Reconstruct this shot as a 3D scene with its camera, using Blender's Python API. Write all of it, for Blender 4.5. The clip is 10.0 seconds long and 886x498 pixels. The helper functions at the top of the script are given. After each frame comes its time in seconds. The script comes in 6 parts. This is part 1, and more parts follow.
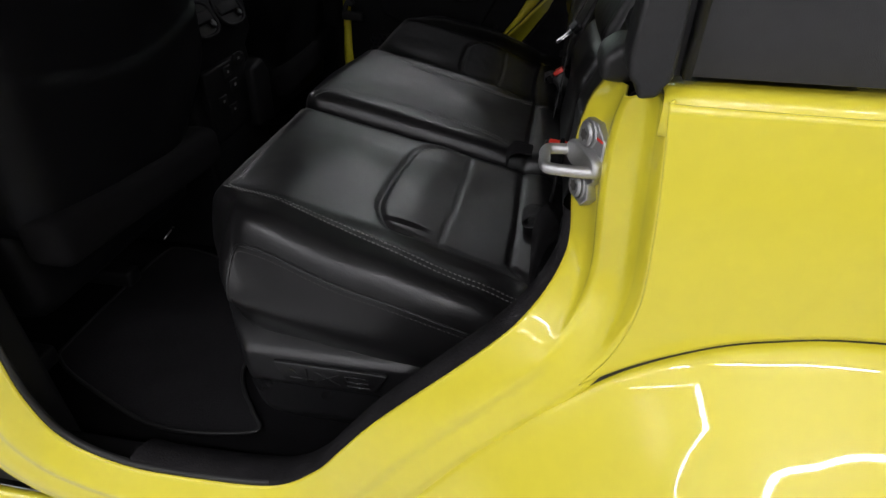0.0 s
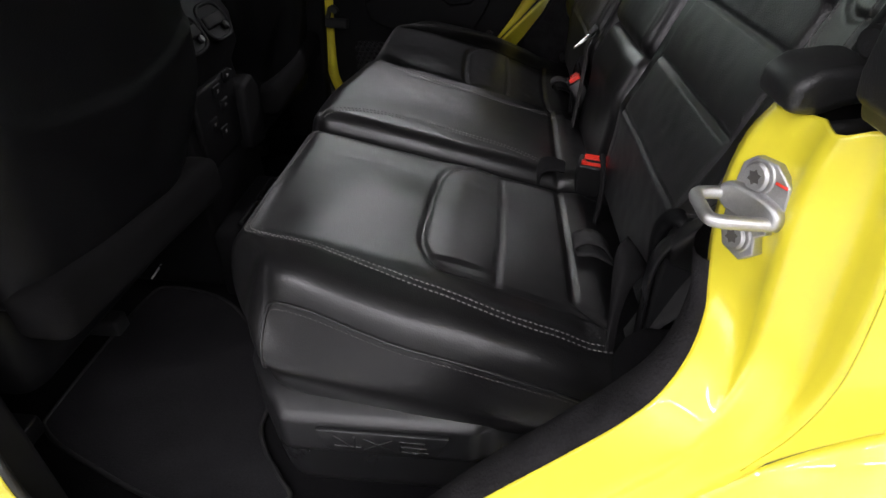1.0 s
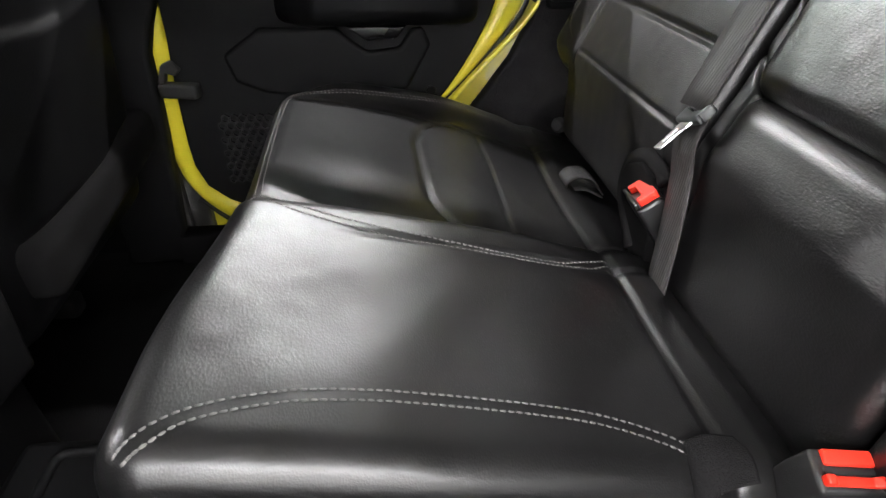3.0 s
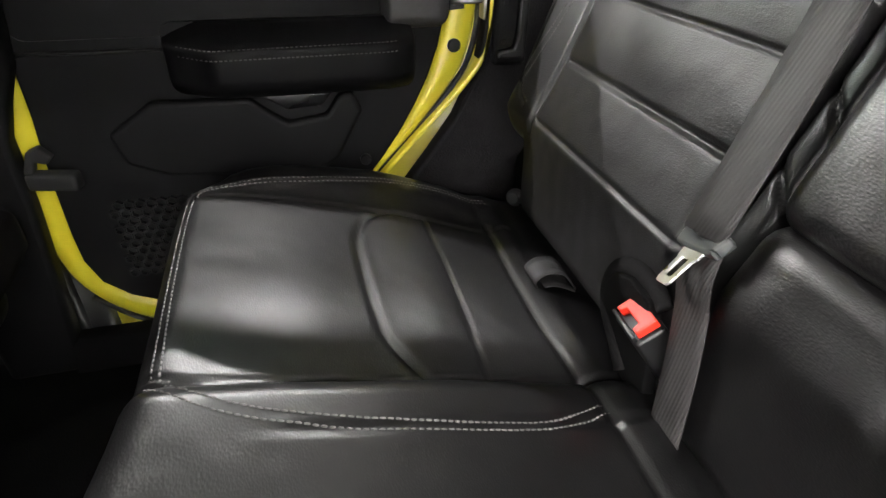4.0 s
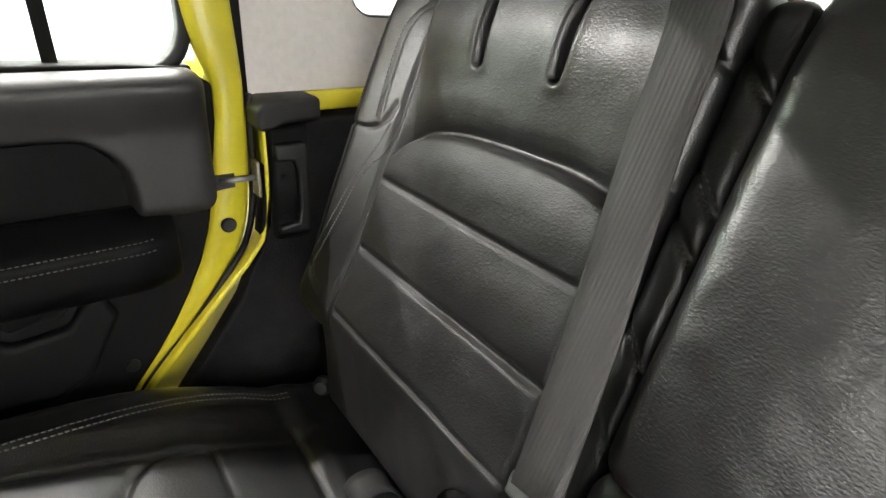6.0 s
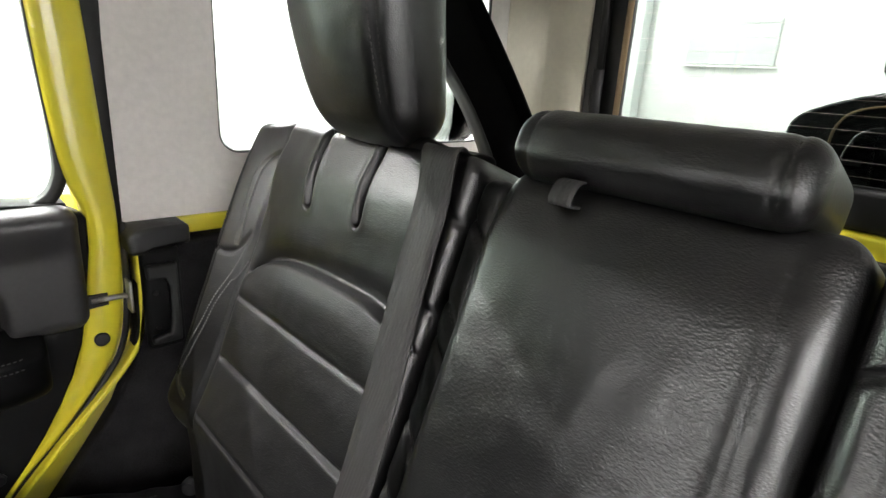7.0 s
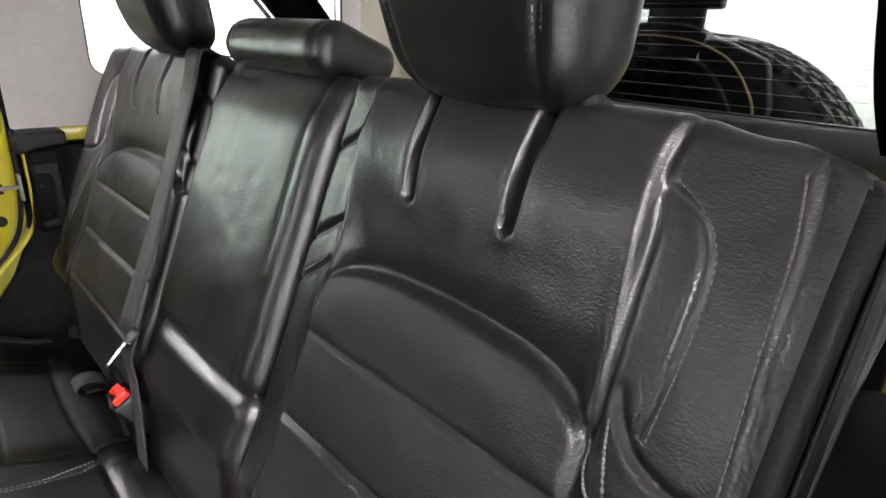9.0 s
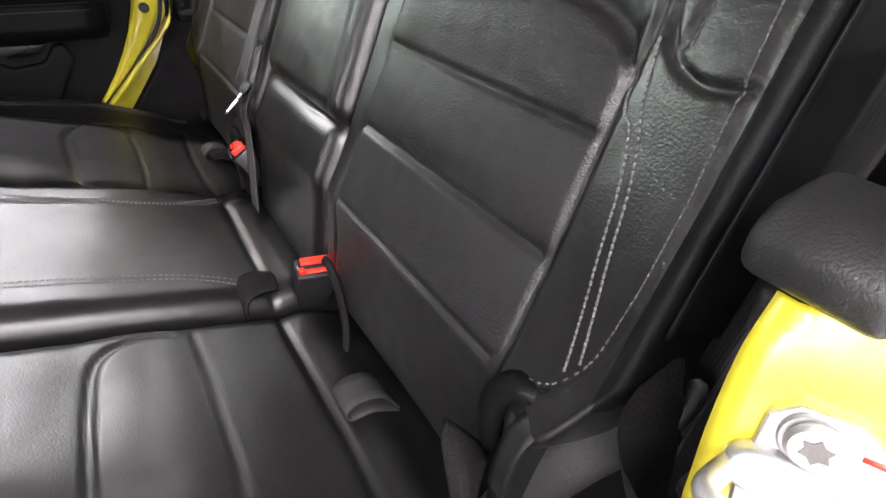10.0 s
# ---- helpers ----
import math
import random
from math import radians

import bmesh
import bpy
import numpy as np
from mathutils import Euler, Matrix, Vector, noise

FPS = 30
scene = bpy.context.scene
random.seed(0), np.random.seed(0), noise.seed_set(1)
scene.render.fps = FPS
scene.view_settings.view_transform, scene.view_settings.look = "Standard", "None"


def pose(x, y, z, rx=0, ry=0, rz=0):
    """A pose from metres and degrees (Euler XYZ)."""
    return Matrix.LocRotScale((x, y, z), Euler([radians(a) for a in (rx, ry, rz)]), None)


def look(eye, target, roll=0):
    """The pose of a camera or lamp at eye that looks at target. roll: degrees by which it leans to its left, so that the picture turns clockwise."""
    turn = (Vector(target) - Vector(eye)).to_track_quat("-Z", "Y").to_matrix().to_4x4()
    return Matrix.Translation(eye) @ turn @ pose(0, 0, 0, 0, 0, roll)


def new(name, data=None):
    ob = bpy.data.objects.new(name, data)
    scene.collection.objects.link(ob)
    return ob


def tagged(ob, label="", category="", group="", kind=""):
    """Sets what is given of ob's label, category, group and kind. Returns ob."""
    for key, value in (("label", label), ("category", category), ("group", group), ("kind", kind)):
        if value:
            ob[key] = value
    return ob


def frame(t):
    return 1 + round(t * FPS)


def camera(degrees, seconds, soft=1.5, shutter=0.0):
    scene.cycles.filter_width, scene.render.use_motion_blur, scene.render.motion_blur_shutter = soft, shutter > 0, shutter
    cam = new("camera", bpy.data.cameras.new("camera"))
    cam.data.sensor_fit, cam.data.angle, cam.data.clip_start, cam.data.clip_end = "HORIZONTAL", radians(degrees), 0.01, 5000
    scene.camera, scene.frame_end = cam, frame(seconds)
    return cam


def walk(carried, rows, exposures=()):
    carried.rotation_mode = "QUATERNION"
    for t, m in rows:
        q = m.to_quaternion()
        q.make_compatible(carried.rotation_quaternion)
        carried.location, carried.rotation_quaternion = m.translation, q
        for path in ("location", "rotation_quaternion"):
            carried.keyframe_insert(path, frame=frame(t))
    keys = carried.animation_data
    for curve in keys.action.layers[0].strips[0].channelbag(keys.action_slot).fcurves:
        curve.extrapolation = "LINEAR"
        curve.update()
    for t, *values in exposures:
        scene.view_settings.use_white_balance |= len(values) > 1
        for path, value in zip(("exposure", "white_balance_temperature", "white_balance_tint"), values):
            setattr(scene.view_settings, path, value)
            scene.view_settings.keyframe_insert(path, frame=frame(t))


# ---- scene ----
cam = camera(76.8, 10.0)
PATH = [
    (0, (-0.006, -1.163, 1.429), (-0.276, 0.452, 0.281), 0.8),
    (0.5, (-0.082, -1.112, 1.42), (-0.341, 0.505, 0.271), 0.5),
    (1, (-0.143, -1.073, 1.419), (-0.283, 0.559, 0.272), 0.4),
    (1.5, (-0.206, -0.961, 1.415), (-0.213, 0.677, 0.268), 0.9),
    (2, (-0.268, -0.769, 1.41), (-0.161, 0.866, 0.264), 1.6),
    (2.2, (-0.267, -0.692, 1.391), (-0.161, 0.972, 0.286), 1.0),
    (3.3, (-0.275, -0.283, 1.33), (0.02, 1.351, 0.215), 0.7),
    (3.5, (-0.274, -0.245, 1.365), (0.085, 1.378, 0.253), 0.9),
    (4, (-0.268, -0.174, 1.385), (0.18, 1.432, 0.281), 1.2),
    (4.5, (-0.27, -0.085, 1.375), (0.229, 1.509, 0.274), 1.1),
    (5, (-0.229, -0.016, 1.347), (0.395, 1.542, 0.26), 1.4),
    (5.5, (-0.194, -0.013, 1.403), (0.626, 1.473, 0.344), 2.2),
    (6, (-0.19, -0.041, 1.487), (0.882, 1.414, 0.631), 3.1),
    (6.2, (-0.184, -0.059, 1.508), (0.961, 1.404, 0.767), 3.1),
    (7.3, (-0.157, -0.283, 1.613), (1.18, 1.084, 1.029), 3.5),
    (7.5, (-0.154, -0.346, 1.626), (1.192, 1.012, 1.04), 3.6),
    (8, (-0.13, -0.478, 1.616), (1.223, 0.871, 1.024), 3.3),
    (8.5, (-0.127, -0.576, 1.578), (1.224, 0.749, 0.933), 2.5),
    (9, (-0.121, -0.652, 1.547), (1.203, 0.672, 0.842), 2.8),
    (9.5, (-0.116, -0.716, 1.48), (1.042, 0.693, 0.659), 2.5),
    (9.7, (-0.125, -0.738, 1.435), (0.954, 0.682, 0.529), 2.6),
    (10, (-0.142, -0.757, 1.4), (0.775, 0.66, 0.328), 2.7),
]
EXPOSURE = [(0, -1.40, 6300, 10), (0.5, -1.25, 6350, 10), (1, -0.45, 6350, 12), (1.5, 0.45, 6250, 12), (2.2, 1.62, 6150, 11), (3.5, 1.5, 6700, 6), (4.2, 1.7, 6700, 6), (5, 1.62, 6800, 5), (5.5, 1.48, 6850, 4), (6, 1.60, 6800, 4),
            (7.3, 1.2, 6550, 8), (8, 0.95, 6450, 11), (8.5, 1.10, 6450, 11), (9.5, 1.42, 6500, 15), (10, 1.45, 6500, 15)]
walk(cam, [(t, look(eye, target, roll)) for t, eye, target, roll in PATH], EXPOSURE)

# ---- light ----
world = bpy.data.worlds.new("world")
scene.world = world
world.use_nodes = True
world.node_tree.nodes["Background"].inputs[0].default_value = (0.8, 0.9, 1.0, 1)
world.node_tree.nodes["Background"].inputs[1].default_value = 0.05

TUBE_POWER = 36.0     # watts for a plain ceiling tube
CY = 0.015            # the car's middle line


# ---- materials ----
def node_mat(name):
    m = bpy.data.materials.new(name)
    m.use_nodes = True
    nt = m.node_tree
    return m, nt, nt.nodes["Principled BSDF"]


def surface(name, color, rough=0.5, metal=0.0, grain=0.0, grain_scale=400.0, kind="noise", vary=0.15, vary_scale=6.0,
            coat=0.0, rough_vary=0.1, spec=0.5, wear=0.0, sheen=0.0, stretch=(1, 1, 1)):
    """Painted, moulded or woven stuff: colour varied at two scales, roughness varied, fine relief."""
    m, nt, b = node_mat(name)
    N, L = nt.nodes, nt.links
    tc = N.new("ShaderNodeTexCoord")
    mp = N.new("ShaderNodeMapping")
    mp.inputs["Scale"].default_value = stretch
    L.new(tc.outputs["Object"], mp.inputs["Vector"])
    big = N.new("ShaderNodeTexNoise")
    big.inputs["Scale"].default_value, big.inputs["Detail"].default_value = vary_scale, 4
    small = N.new("ShaderNodeTexNoise")
    small.inputs["Scale"].default_value, small.inputs["Detail"].default_value = vary_scale * 22, 3
    for n in (big, small):
        L.new(mp.outputs["Vector"], n.inputs["Vector"])
    add = N.new("ShaderNodeMath")
    add.operation = "ADD"
    L.new(big.outputs["Fac"], add.inputs[0])
    L.new(small.outputs["Fac"], add.inputs[1])
    ramp = N.new("ShaderNodeMapRange")
    ramp.inputs["From Min"].default_value, ramp.inputs["From Max"].default_value = 0.6, 1.4
    ramp.inputs["To Min"].default_value, ramp.inputs["To Max"].default_value = 1 - vary, 1 + vary
    L.new(add.outputs[0], ramp.inputs["Value"])
    mul = N.new("ShaderNodeVectorMath")
    mul.operation = "SCALE"
    mul.inputs[0].default_value = color[:3]
    L.new(ramp.outputs["Result"], mul.inputs["Scale"])
    L.new(mul.outputs["Vector"], b.inputs["Base Color"])
    rr = N.new("ShaderNodeMapRange")
    rr.inputs["From Min"].default_value, rr.inputs["From Max"].default_value = 0.3, 0.7
    rr.inputs["To Min"].default_value, rr.inputs["To Max"].default_value = max(0.02, rough - rough_vary), min(1, rough + rough_vary)
    L.new(big.outputs["Fac"], rr.inputs["Value"])
    L.new(rr.outputs["Result"], b.inputs["Roughness"])
    b.inputs["Metallic"].default_value = metal
    b.inputs["Specular IOR Level"].default_value = spec
    b.inputs["Coat Weight"].default_value = coat
    b.inputs["Coat Roughness"].default_value = 0.03
    b.inputs["Sheen Weight"].default_value = sheen
    if grain > 0:
        if kind == "noise":
            g = N.new("ShaderNodeTexNoise")
            g.inputs["Scale"].default_value, g.inputs["Detail"].default_value = grain_scale, 3
            out = g.outputs["Fac"]
        elif kind == "cells":
            g = N.new("ShaderNodeTexVoronoi")
            g.inputs["Scale"].default_value = grain_scale
            out = g.outputs["Distance"]
        else:
            g = N.new("ShaderNodeTexWave")
            g.bands_direction = "Y"
            g.inputs["Scale"].default_value = grain_scale
            out = g.outputs["Fac"]
        L.new(mp.outputs["Vector"], g.inputs["Vector"])
        bump = N.new("ShaderNodeBump")
        bump.inputs["Strength"].default_value, bump.inputs["Distance"].default_value = grain, 0.001
        L.new(out, bump.inputs["Height"])
        L.new(bump.outputs["Normal"], b.inputs["Normal"])
    return m


def leather(name, color, rough, grain, crease, cell=520.0, spec=0.5):
    """Pebbled leather: small cells, stretched creases, and soft rubbed patches."""
    m, nt, b = node_mat(name)
    N, L = nt.nodes, nt.links
    tc = N.new("ShaderNodeTexCoord")
    warp = N.new("ShaderNodeTexNoise")
    warp.inputs["Scale"].default_value = 45
    L.new(tc.outputs["Object"], warp.inputs["Vector"])
    mixv = N.new("ShaderNodeVectorMath")
    mixv.operation = "MULTIPLY_ADD"
    mixv.inputs[1].default_value = (0.006,) * 3
    L.new(warp.outputs["Color"], mixv.inputs[0])
    L.new(tc.outputs["Object"], mixv.inputs[2])
    mp = N.new("ShaderNodeMapping")
    mp.inputs["Scale"].default_value = (1.0, 0.55, 1.25)
    L.new(mixv.outputs["Vector"], mp.inputs["Vector"])
    vor = N.new("ShaderNodeTexVoronoi")
    vor.feature = "SMOOTH_F1"
    vor.inputs["Scale"].default_value = cell
    vor.inputs["Smoothness"].default_value = 0.4
    L.new(mp.outputs["Vector"], vor.inputs["Vector"])
    mp2 = N.new("ShaderNodeMapping")
    mp2.inputs["Scale"].default_value = (1.0, 0.55, 1.3)
    L.new(mixv.outputs["Vector"], mp2.inputs["Vector"])
    cr = N.new("ShaderNodeTexNoise")
    cr.inputs["Scale"].default_value, cr.inputs["Detail"].default_value = 210, 2
    L.new(mp2.outputs["Vector"], cr.inputs["Vector"])
    patch = N.new("ShaderNodeTexNoise")
    patch.inputs["Scale"].default_value, patch.inputs["Detail"].default_value = 9, 2
    L.new(tc.outputs["Object"], patch.inputs["Vector"])
    b1 = N.new("ShaderNodeBump")
    b1.inputs["Strength"].default_value, b1.inputs["Distance"].default_value = crease, 0.0012
    L.new(cr.outputs["Fac"], b1.inputs["Height"])
    b2 = N.new("ShaderNodeBump")
    b2.inputs["Strength"].default_value, b2.inputs["Distance"].default_value = grain, 0.0007
    L.new(vor.outputs["Distance"], b2.inputs["Height"])
    L.new(b1.outputs["Normal"], b2.inputs["Normal"])
    L.new(b2.outputs["Normal"], b.inputs["Normal"])
    rr = N.new("ShaderNodeMapRange")
    rr.inputs["From Min"].default_value, rr.inputs["From Max"].default_value = 0.3, 0.7
    rr.inputs["To Min"].default_value, rr.inputs["To Max"].default_value = rough - 0.02, rough + 0.03
    L.new(patch.outputs["Fac"], rr.inputs["Value"])
    L.new(rr.outputs["Result"], b.inputs["Roughness"])
    cm = N.new("ShaderNodeMapRange")
    cm.inputs["From Min"].default_value, cm.inputs["From Max"].default_value = 0.3, 0.7
    cm.inputs["To Min"].default_value, cm.inputs["To Max"].default_value = 0.9, 1.12
    L.new(patch.outputs["Fac"], cm.inputs["Value"])
    mul = N.new("ShaderNodeVectorMath")
    mul.operation = "SCALE"
    mul.inputs[0].default_value = color
    L.new(cm.outputs["Result"], mul.inputs["Scale"])
    L.new(mul.outputs["Vector"], b.inputs["Base Color"])
    b.inputs["Specular IOR Level"].default_value = spec
    return m


def glass(name, tint=(0.97, 0.99, 0.98), dark=0.0, rough=0.01):
    """A thin pane: clear, with a faint mirror of its surroundings."""
    m, nt, b = node_mat(name)
    N, L = nt.nodes, nt.links
    N.remove(b)
    tr = N.new("ShaderNodeBsdfTransparent")
    tr.inputs["Color"].default_value = (tint[0] * (1 - dark), tint[1] * (1 - dark), tint[2] * (1 - dark), 1)
    gl = N.new("ShaderNodeBsdfGlossy")
    gl.inputs["Roughness"].default_value = rough
    fr = N.new("ShaderNodeFresnel")
    fr.inputs["IOR"].default_value = 1.45
    mix = N.new("ShaderNodeMixShader")
    L.new(fr.outputs[0], mix.inputs[0])
    L.new(tr.outputs[0], mix.inputs[1])
    L.new(gl.outputs[0], mix.inputs[2])
    L.new(mix.outputs[0], N["Material Output"].inputs["Surface"])
    return m


LEATHER = leather("black_leather", (0.0064, 0.0060, 0.0064), 0.31, 0.29, 0.04, 600, 0.84)
LEATHER_SEAT = leather("black_seat_leather", (0.0076, 0.0074, 0.0077), 0.31, 0.18, 0.03, 600, 0.48)
LEATHER_INSERT = leather("matt_insert_leather", (0.0112, 0.0108, 0.0113), 0.40, 0.36, 0.04, 640, 0.50)
LEATHER_SOFT = leather("black_leather_soft", (0.008, 0.008, 0.008), 0.32, 0.16, 0.05, 700, 0.45)
# dull leather, darkened further to stand in for shade on flanks and front seats
LEATHER_FLAT = leather("black_leather_matt", (0.0046, 0.0046, 0.0050), 0.46, 0.22, 0.04, 600, 0.11)
THREAD = surface("grey_thread", (0.115, 0.113, 0.11), 0.8, vary=0.25, vary_scale=60)
THREAD_DARK = surface("dark_thread", (0.062, 0.059, 0.057), 0.8, vary=0.25, vary_scale=60)
PLASTIC = surface("black_plastic", (0.0095, 0.0095, 0.010), 0.50, grain=0.35, grain_scale=900, vary=0.2, vary_scale=8)
PLASTIC_TRIM = surface("grained_black_trim", (0.0115, 0.0115, 0.012), 0.34, grain=0.3, grain_scale=1100, vary=0.25, vary_scale=10)
PLASTIC_SMOOTH = surface("black_plastic_smooth", (0.009, 0.009, 0.0095), 0.3, grain=0.08, grain_scale=600, vary=0.2, vary_scale=8)
PLASTIC_MATT = surface("black_plastic_matt", (0.005, 0.005, 0.0054), 0.6, grain=0.35, grain_scale=900, vary=0.2, vary_scale=8, spec=0.16)
PLASTIC_GREY = surface("grey_plastic", (0.07, 0.075, 0.075), 0.42, grain=0.1, grain_scale=700, vary=0.1)
SOFT_PAD = surface("soft_door_pad", (0.034, 0.033, 0.034), 0.42, grain=0.3, grain_scale=900, vary=0.15, vary_scale=8)
PILE = surface("grey_pile", (0.0138, 0.0131, 0.0140), 0.97, grain=1.0, grain_scale=330, vary=0.75, vary_scale=26, spec=0.1)
FELT = surface("black_felt", (0.0045, 0.0043, 0.0045), 0.95, grain=0.9, grain_scale=700, vary=0.45, vary_scale=30, spec=0.1)
FELT_SOFT = surface("soft_black_felt", (0.011, 0.0105, 0.011), 0.95, grain=0.9, grain_scale=700, vary=0.45, vary_scale=30, spec=0.1)
CARPET = surface("black_carpet", (0.0042, 0.004, 0.0044), 0.97, grain=1.0, grain_scale=420, vary=0.5, vary_scale=18, spec=0.1)
MAT_PILE = surface("mat_pile", (0.015, 0.0145, 0.0158), 0.97, grain=1.0, grain_scale=520, vary=0.5, vary_scale=14, spec=0.1)
PAINT = surface("yellow_paint", (0.74, 0.645, 0.036), 0.33, vary=0.03, vary_scale=3, coat=1.0, rough_vary=0.05, grain=0.015, grain_scale=250)
RUBBER = surface("black_rubber", (0.012, 0.012, 0.012), 0.6, vary=0.3, vary_scale=10, grain=0.2, grain_scale=300)
TYRE = surface("tyre_rubber", (0.022, 0.022, 0.022), 0.75, vary=0.3, vary_scale=8, grain=0.4, grain_scale=200)
ZINC = surface("zinc_plate", (0.50, 0.50, 0.50), 0.50, metal=1.0, vary=0.15, vary_scale=40, grain=0.25, grain_scale=260, rough_vary=0.12)
# darker zinc: the shade inside the bolt sockets, put into the colour
ZINC_SHADED = surface("shaded_zinc", (0.22, 0.21, 0.20), 0.5, metal=1.0, vary=0.15, vary_scale=40)
STEEL = surface("bright_steel", (0.80, 0.80, 0.79), 0.30, metal=1.0, vary=0.1, vary_scale=40, grain=0.06, grain_scale=300)
RED = surface("red_plastic", (0.80, 0.035, 0.018), 0.38, vary=0.06, vary_scale=40, grain=0.1, grain_scale=600)
WEBBING = surface("black_webbing", (0.032, 0.030, 0.030), 0.62, grain=0.3, grain_scale=75, kind="wave", vary=0.2, vary_scale=20)
WEBBING_GREY = surface("grey_webbing", (0.013, 0.0125, 0.013), 0.7, grain=0.7, grain_scale=700, vary=0.25, vary_scale=30)
LINER = surface("headliner_cloth", (0.80, 0.765, 0.74), 0.95, grain=0.5, grain_scale=600, vary=0.08, vary_scale=5, spec=0.1)
CREAM = surface("cream_trim", (0.62, 0.585, 0.48), 0.6, grain=0.2, grain_scale=500, vary=0.06, vary_scale=4)
WIRE = surface("heater_wire", (0.16, 0.14, 0.12), 0.6, vary=0.1, vary_scale=20)
TAN = surface("tan_seal", (0.42, 0.30, 0.18), 0.7, vary=0.1, vary_scale=20)
HARDTOP = surface("black_hardtop", (0.018, 0.018, 0.019), 0.55, grain=0.3, grain_scale=1200, vary=0.15, vary_scale=5)
PANE = glass("clear_glass", tint=(0.90, 0.98, 0.93), dark=0.10)
PANE_DARK = glass("tinted_glass", tint=(0.93, 0.985, 0.95), dark=0.30)
FILM = glass("clear_film", dark=0.05, rough=0.22)
PANE_REAR = glass("heated_glass", tint=(0.93, 0.985, 0.94), dark=0.46)
WALL = surface("white_wall", (0.80, 0.81, 0.80), 0.75, vary=0.03, vary_scale=0.7, grain=0.02, grain_scale=60)
WALL_NEAR = surface("pale_wall", (0.80, 0.80, 0.80), 0.7, vary=0.06, vary_scale=0.7)
WALL_GREY = surface("grey_sheet", (0.56, 0.59, 0.59), 0.6, vary=0.03, vary_scale=1.0)
FLOOR = surface("grey_resin_floor", (0.50, 0.50, 0.50), 0.35, vary=0.12, vary_scale=1.2, grain=0.05, grain_scale=40)


# ---- building helpers ----
def mesh_of(name, verts, faces, smooth=True):
    me = bpy.data.meshes.new(name)
    me.from_pydata([tuple(map(float, v)) for v in verts], [], [tuple(map(int, f)) for f in faces])
    if smooth:
        me.polygons.foreach_set("use_smooth", [True] * len(me.polygons))
    me.update()
    return me


def part(name, data, material, parent=None, label=""):
    """One mesh object, from a mesh or a bmesh, under a thing or a part."""
    if isinstance(data, bmesh.types.BMesh):
        me = bpy.data.meshes.new(name)
        bmesh.ops.recalc_face_normals(data, faces=data.faces)
        data.to_mesh(me)
        data.free()
        data = me
    data.materials.append(material)
    ob = new(name, data)
    if parent is not None:
        ob.parent = parent
    if label:
        ob["label"] = label
    return ob


def thing(name, label, category, group="", kind=""):
    return tagged(new(name), label, category, group, kind)


def solid(lo, hi, bevel=0.0, seg=2, turn=None, smooth=True):
    """A block between two corners, with rounded edges, turned about its middle if wanted."""
    bm = bmesh.new()
    bmesh.ops.create_cube(bm, size=1)
    mid = [(a + b) / 2 for a, b in zip(lo, hi)]
    size = [abs(b - a) for a, b in zip(lo, hi)]
    for v in bm.verts:
        v.co = Vector([c * s for c, s in zip(v.co, size)])
    if bevel > 0:
        bmesh.ops.bevel(bm, geom=bm.edges[:], offset=min(bevel, min(size) * 0.49), segments=seg, affect="EDGES", profile=0.5)
    m = Matrix.Translation(mid)
    if turn is not None:
        m = m @ pose(0, 0, 0, *turn)
    bmesh.ops.transform(bm, matrix=m, verts=bm.verts)
    if smooth:
        for f in bm.faces:
            f.smooth = True
    return bm


def prism(outline, axis, a, b, bevel=0.0, seg=2):
    """A flat outline drawn across an axis, from a to b along it. Outline points run through the other two axes in order x, y, z."""
    bm = bmesh.new()
    place = {"x": lambda p, c: (c, p[0], p[1]), "y": lambda p, c: (p[0], c, p[1]), "z": lambda p, c: (p[0], p[1], c)}[axis]
    low = [bm.verts.new(place(p, a)) for p in outline]
    high = [bm.verts.new(place(p, b)) for p in outline]
    n = len(outline)
    bm.faces.new(low)
    bm.faces.new(high[::-1])
    for i in range(n):
        bm.faces.new((low[i], low[(i + 1) % n], high[(i + 1) % n], high[i]))
    bmesh.ops.recalc_face_normals(bm, faces=bm.faces)
    if bevel > 0:
        edges = [e for e in bm.edges if len(e.link_faces) == 2 and e.calc_face_angle() > 0.6]
        bmesh.ops.bevel(bm, geom=edges, offset=bevel, segments=seg, affect="EDGES", profile=0.5)
    for f in bm.faces:
        f.smooth = len(f.verts) <= 4 and bevel > 0
    return bm


def smooth_line(points, n=60, closed=False):
    """A Catmull-Rom line through the points, n steps in all."""
    p = np.array(points, float)
    if closed:
        p = np.vstack([p[-1], p, p[0], p[1]])
    else:
        p = np.vstack([2 * p[0] - p[1], p, 2 * p[-1] - p[-2]])
    m = len(p) - 3
    out = []
    for k in range(n + (0 if closed else 1)):
        s = k * m / n
        i = min(int(s), m - 1)
        t = s - i
        a, b, c, d = p[i], p[i + 1], p[i + 2], p[i + 3]
        out.append(0.5 * (2 * b + (c - a) * t + (2 * a - 5 * b + 4 * c - d) * t * t + (3 * b - a - 3 * c + d) * t ** 3))
    return np.array(out)


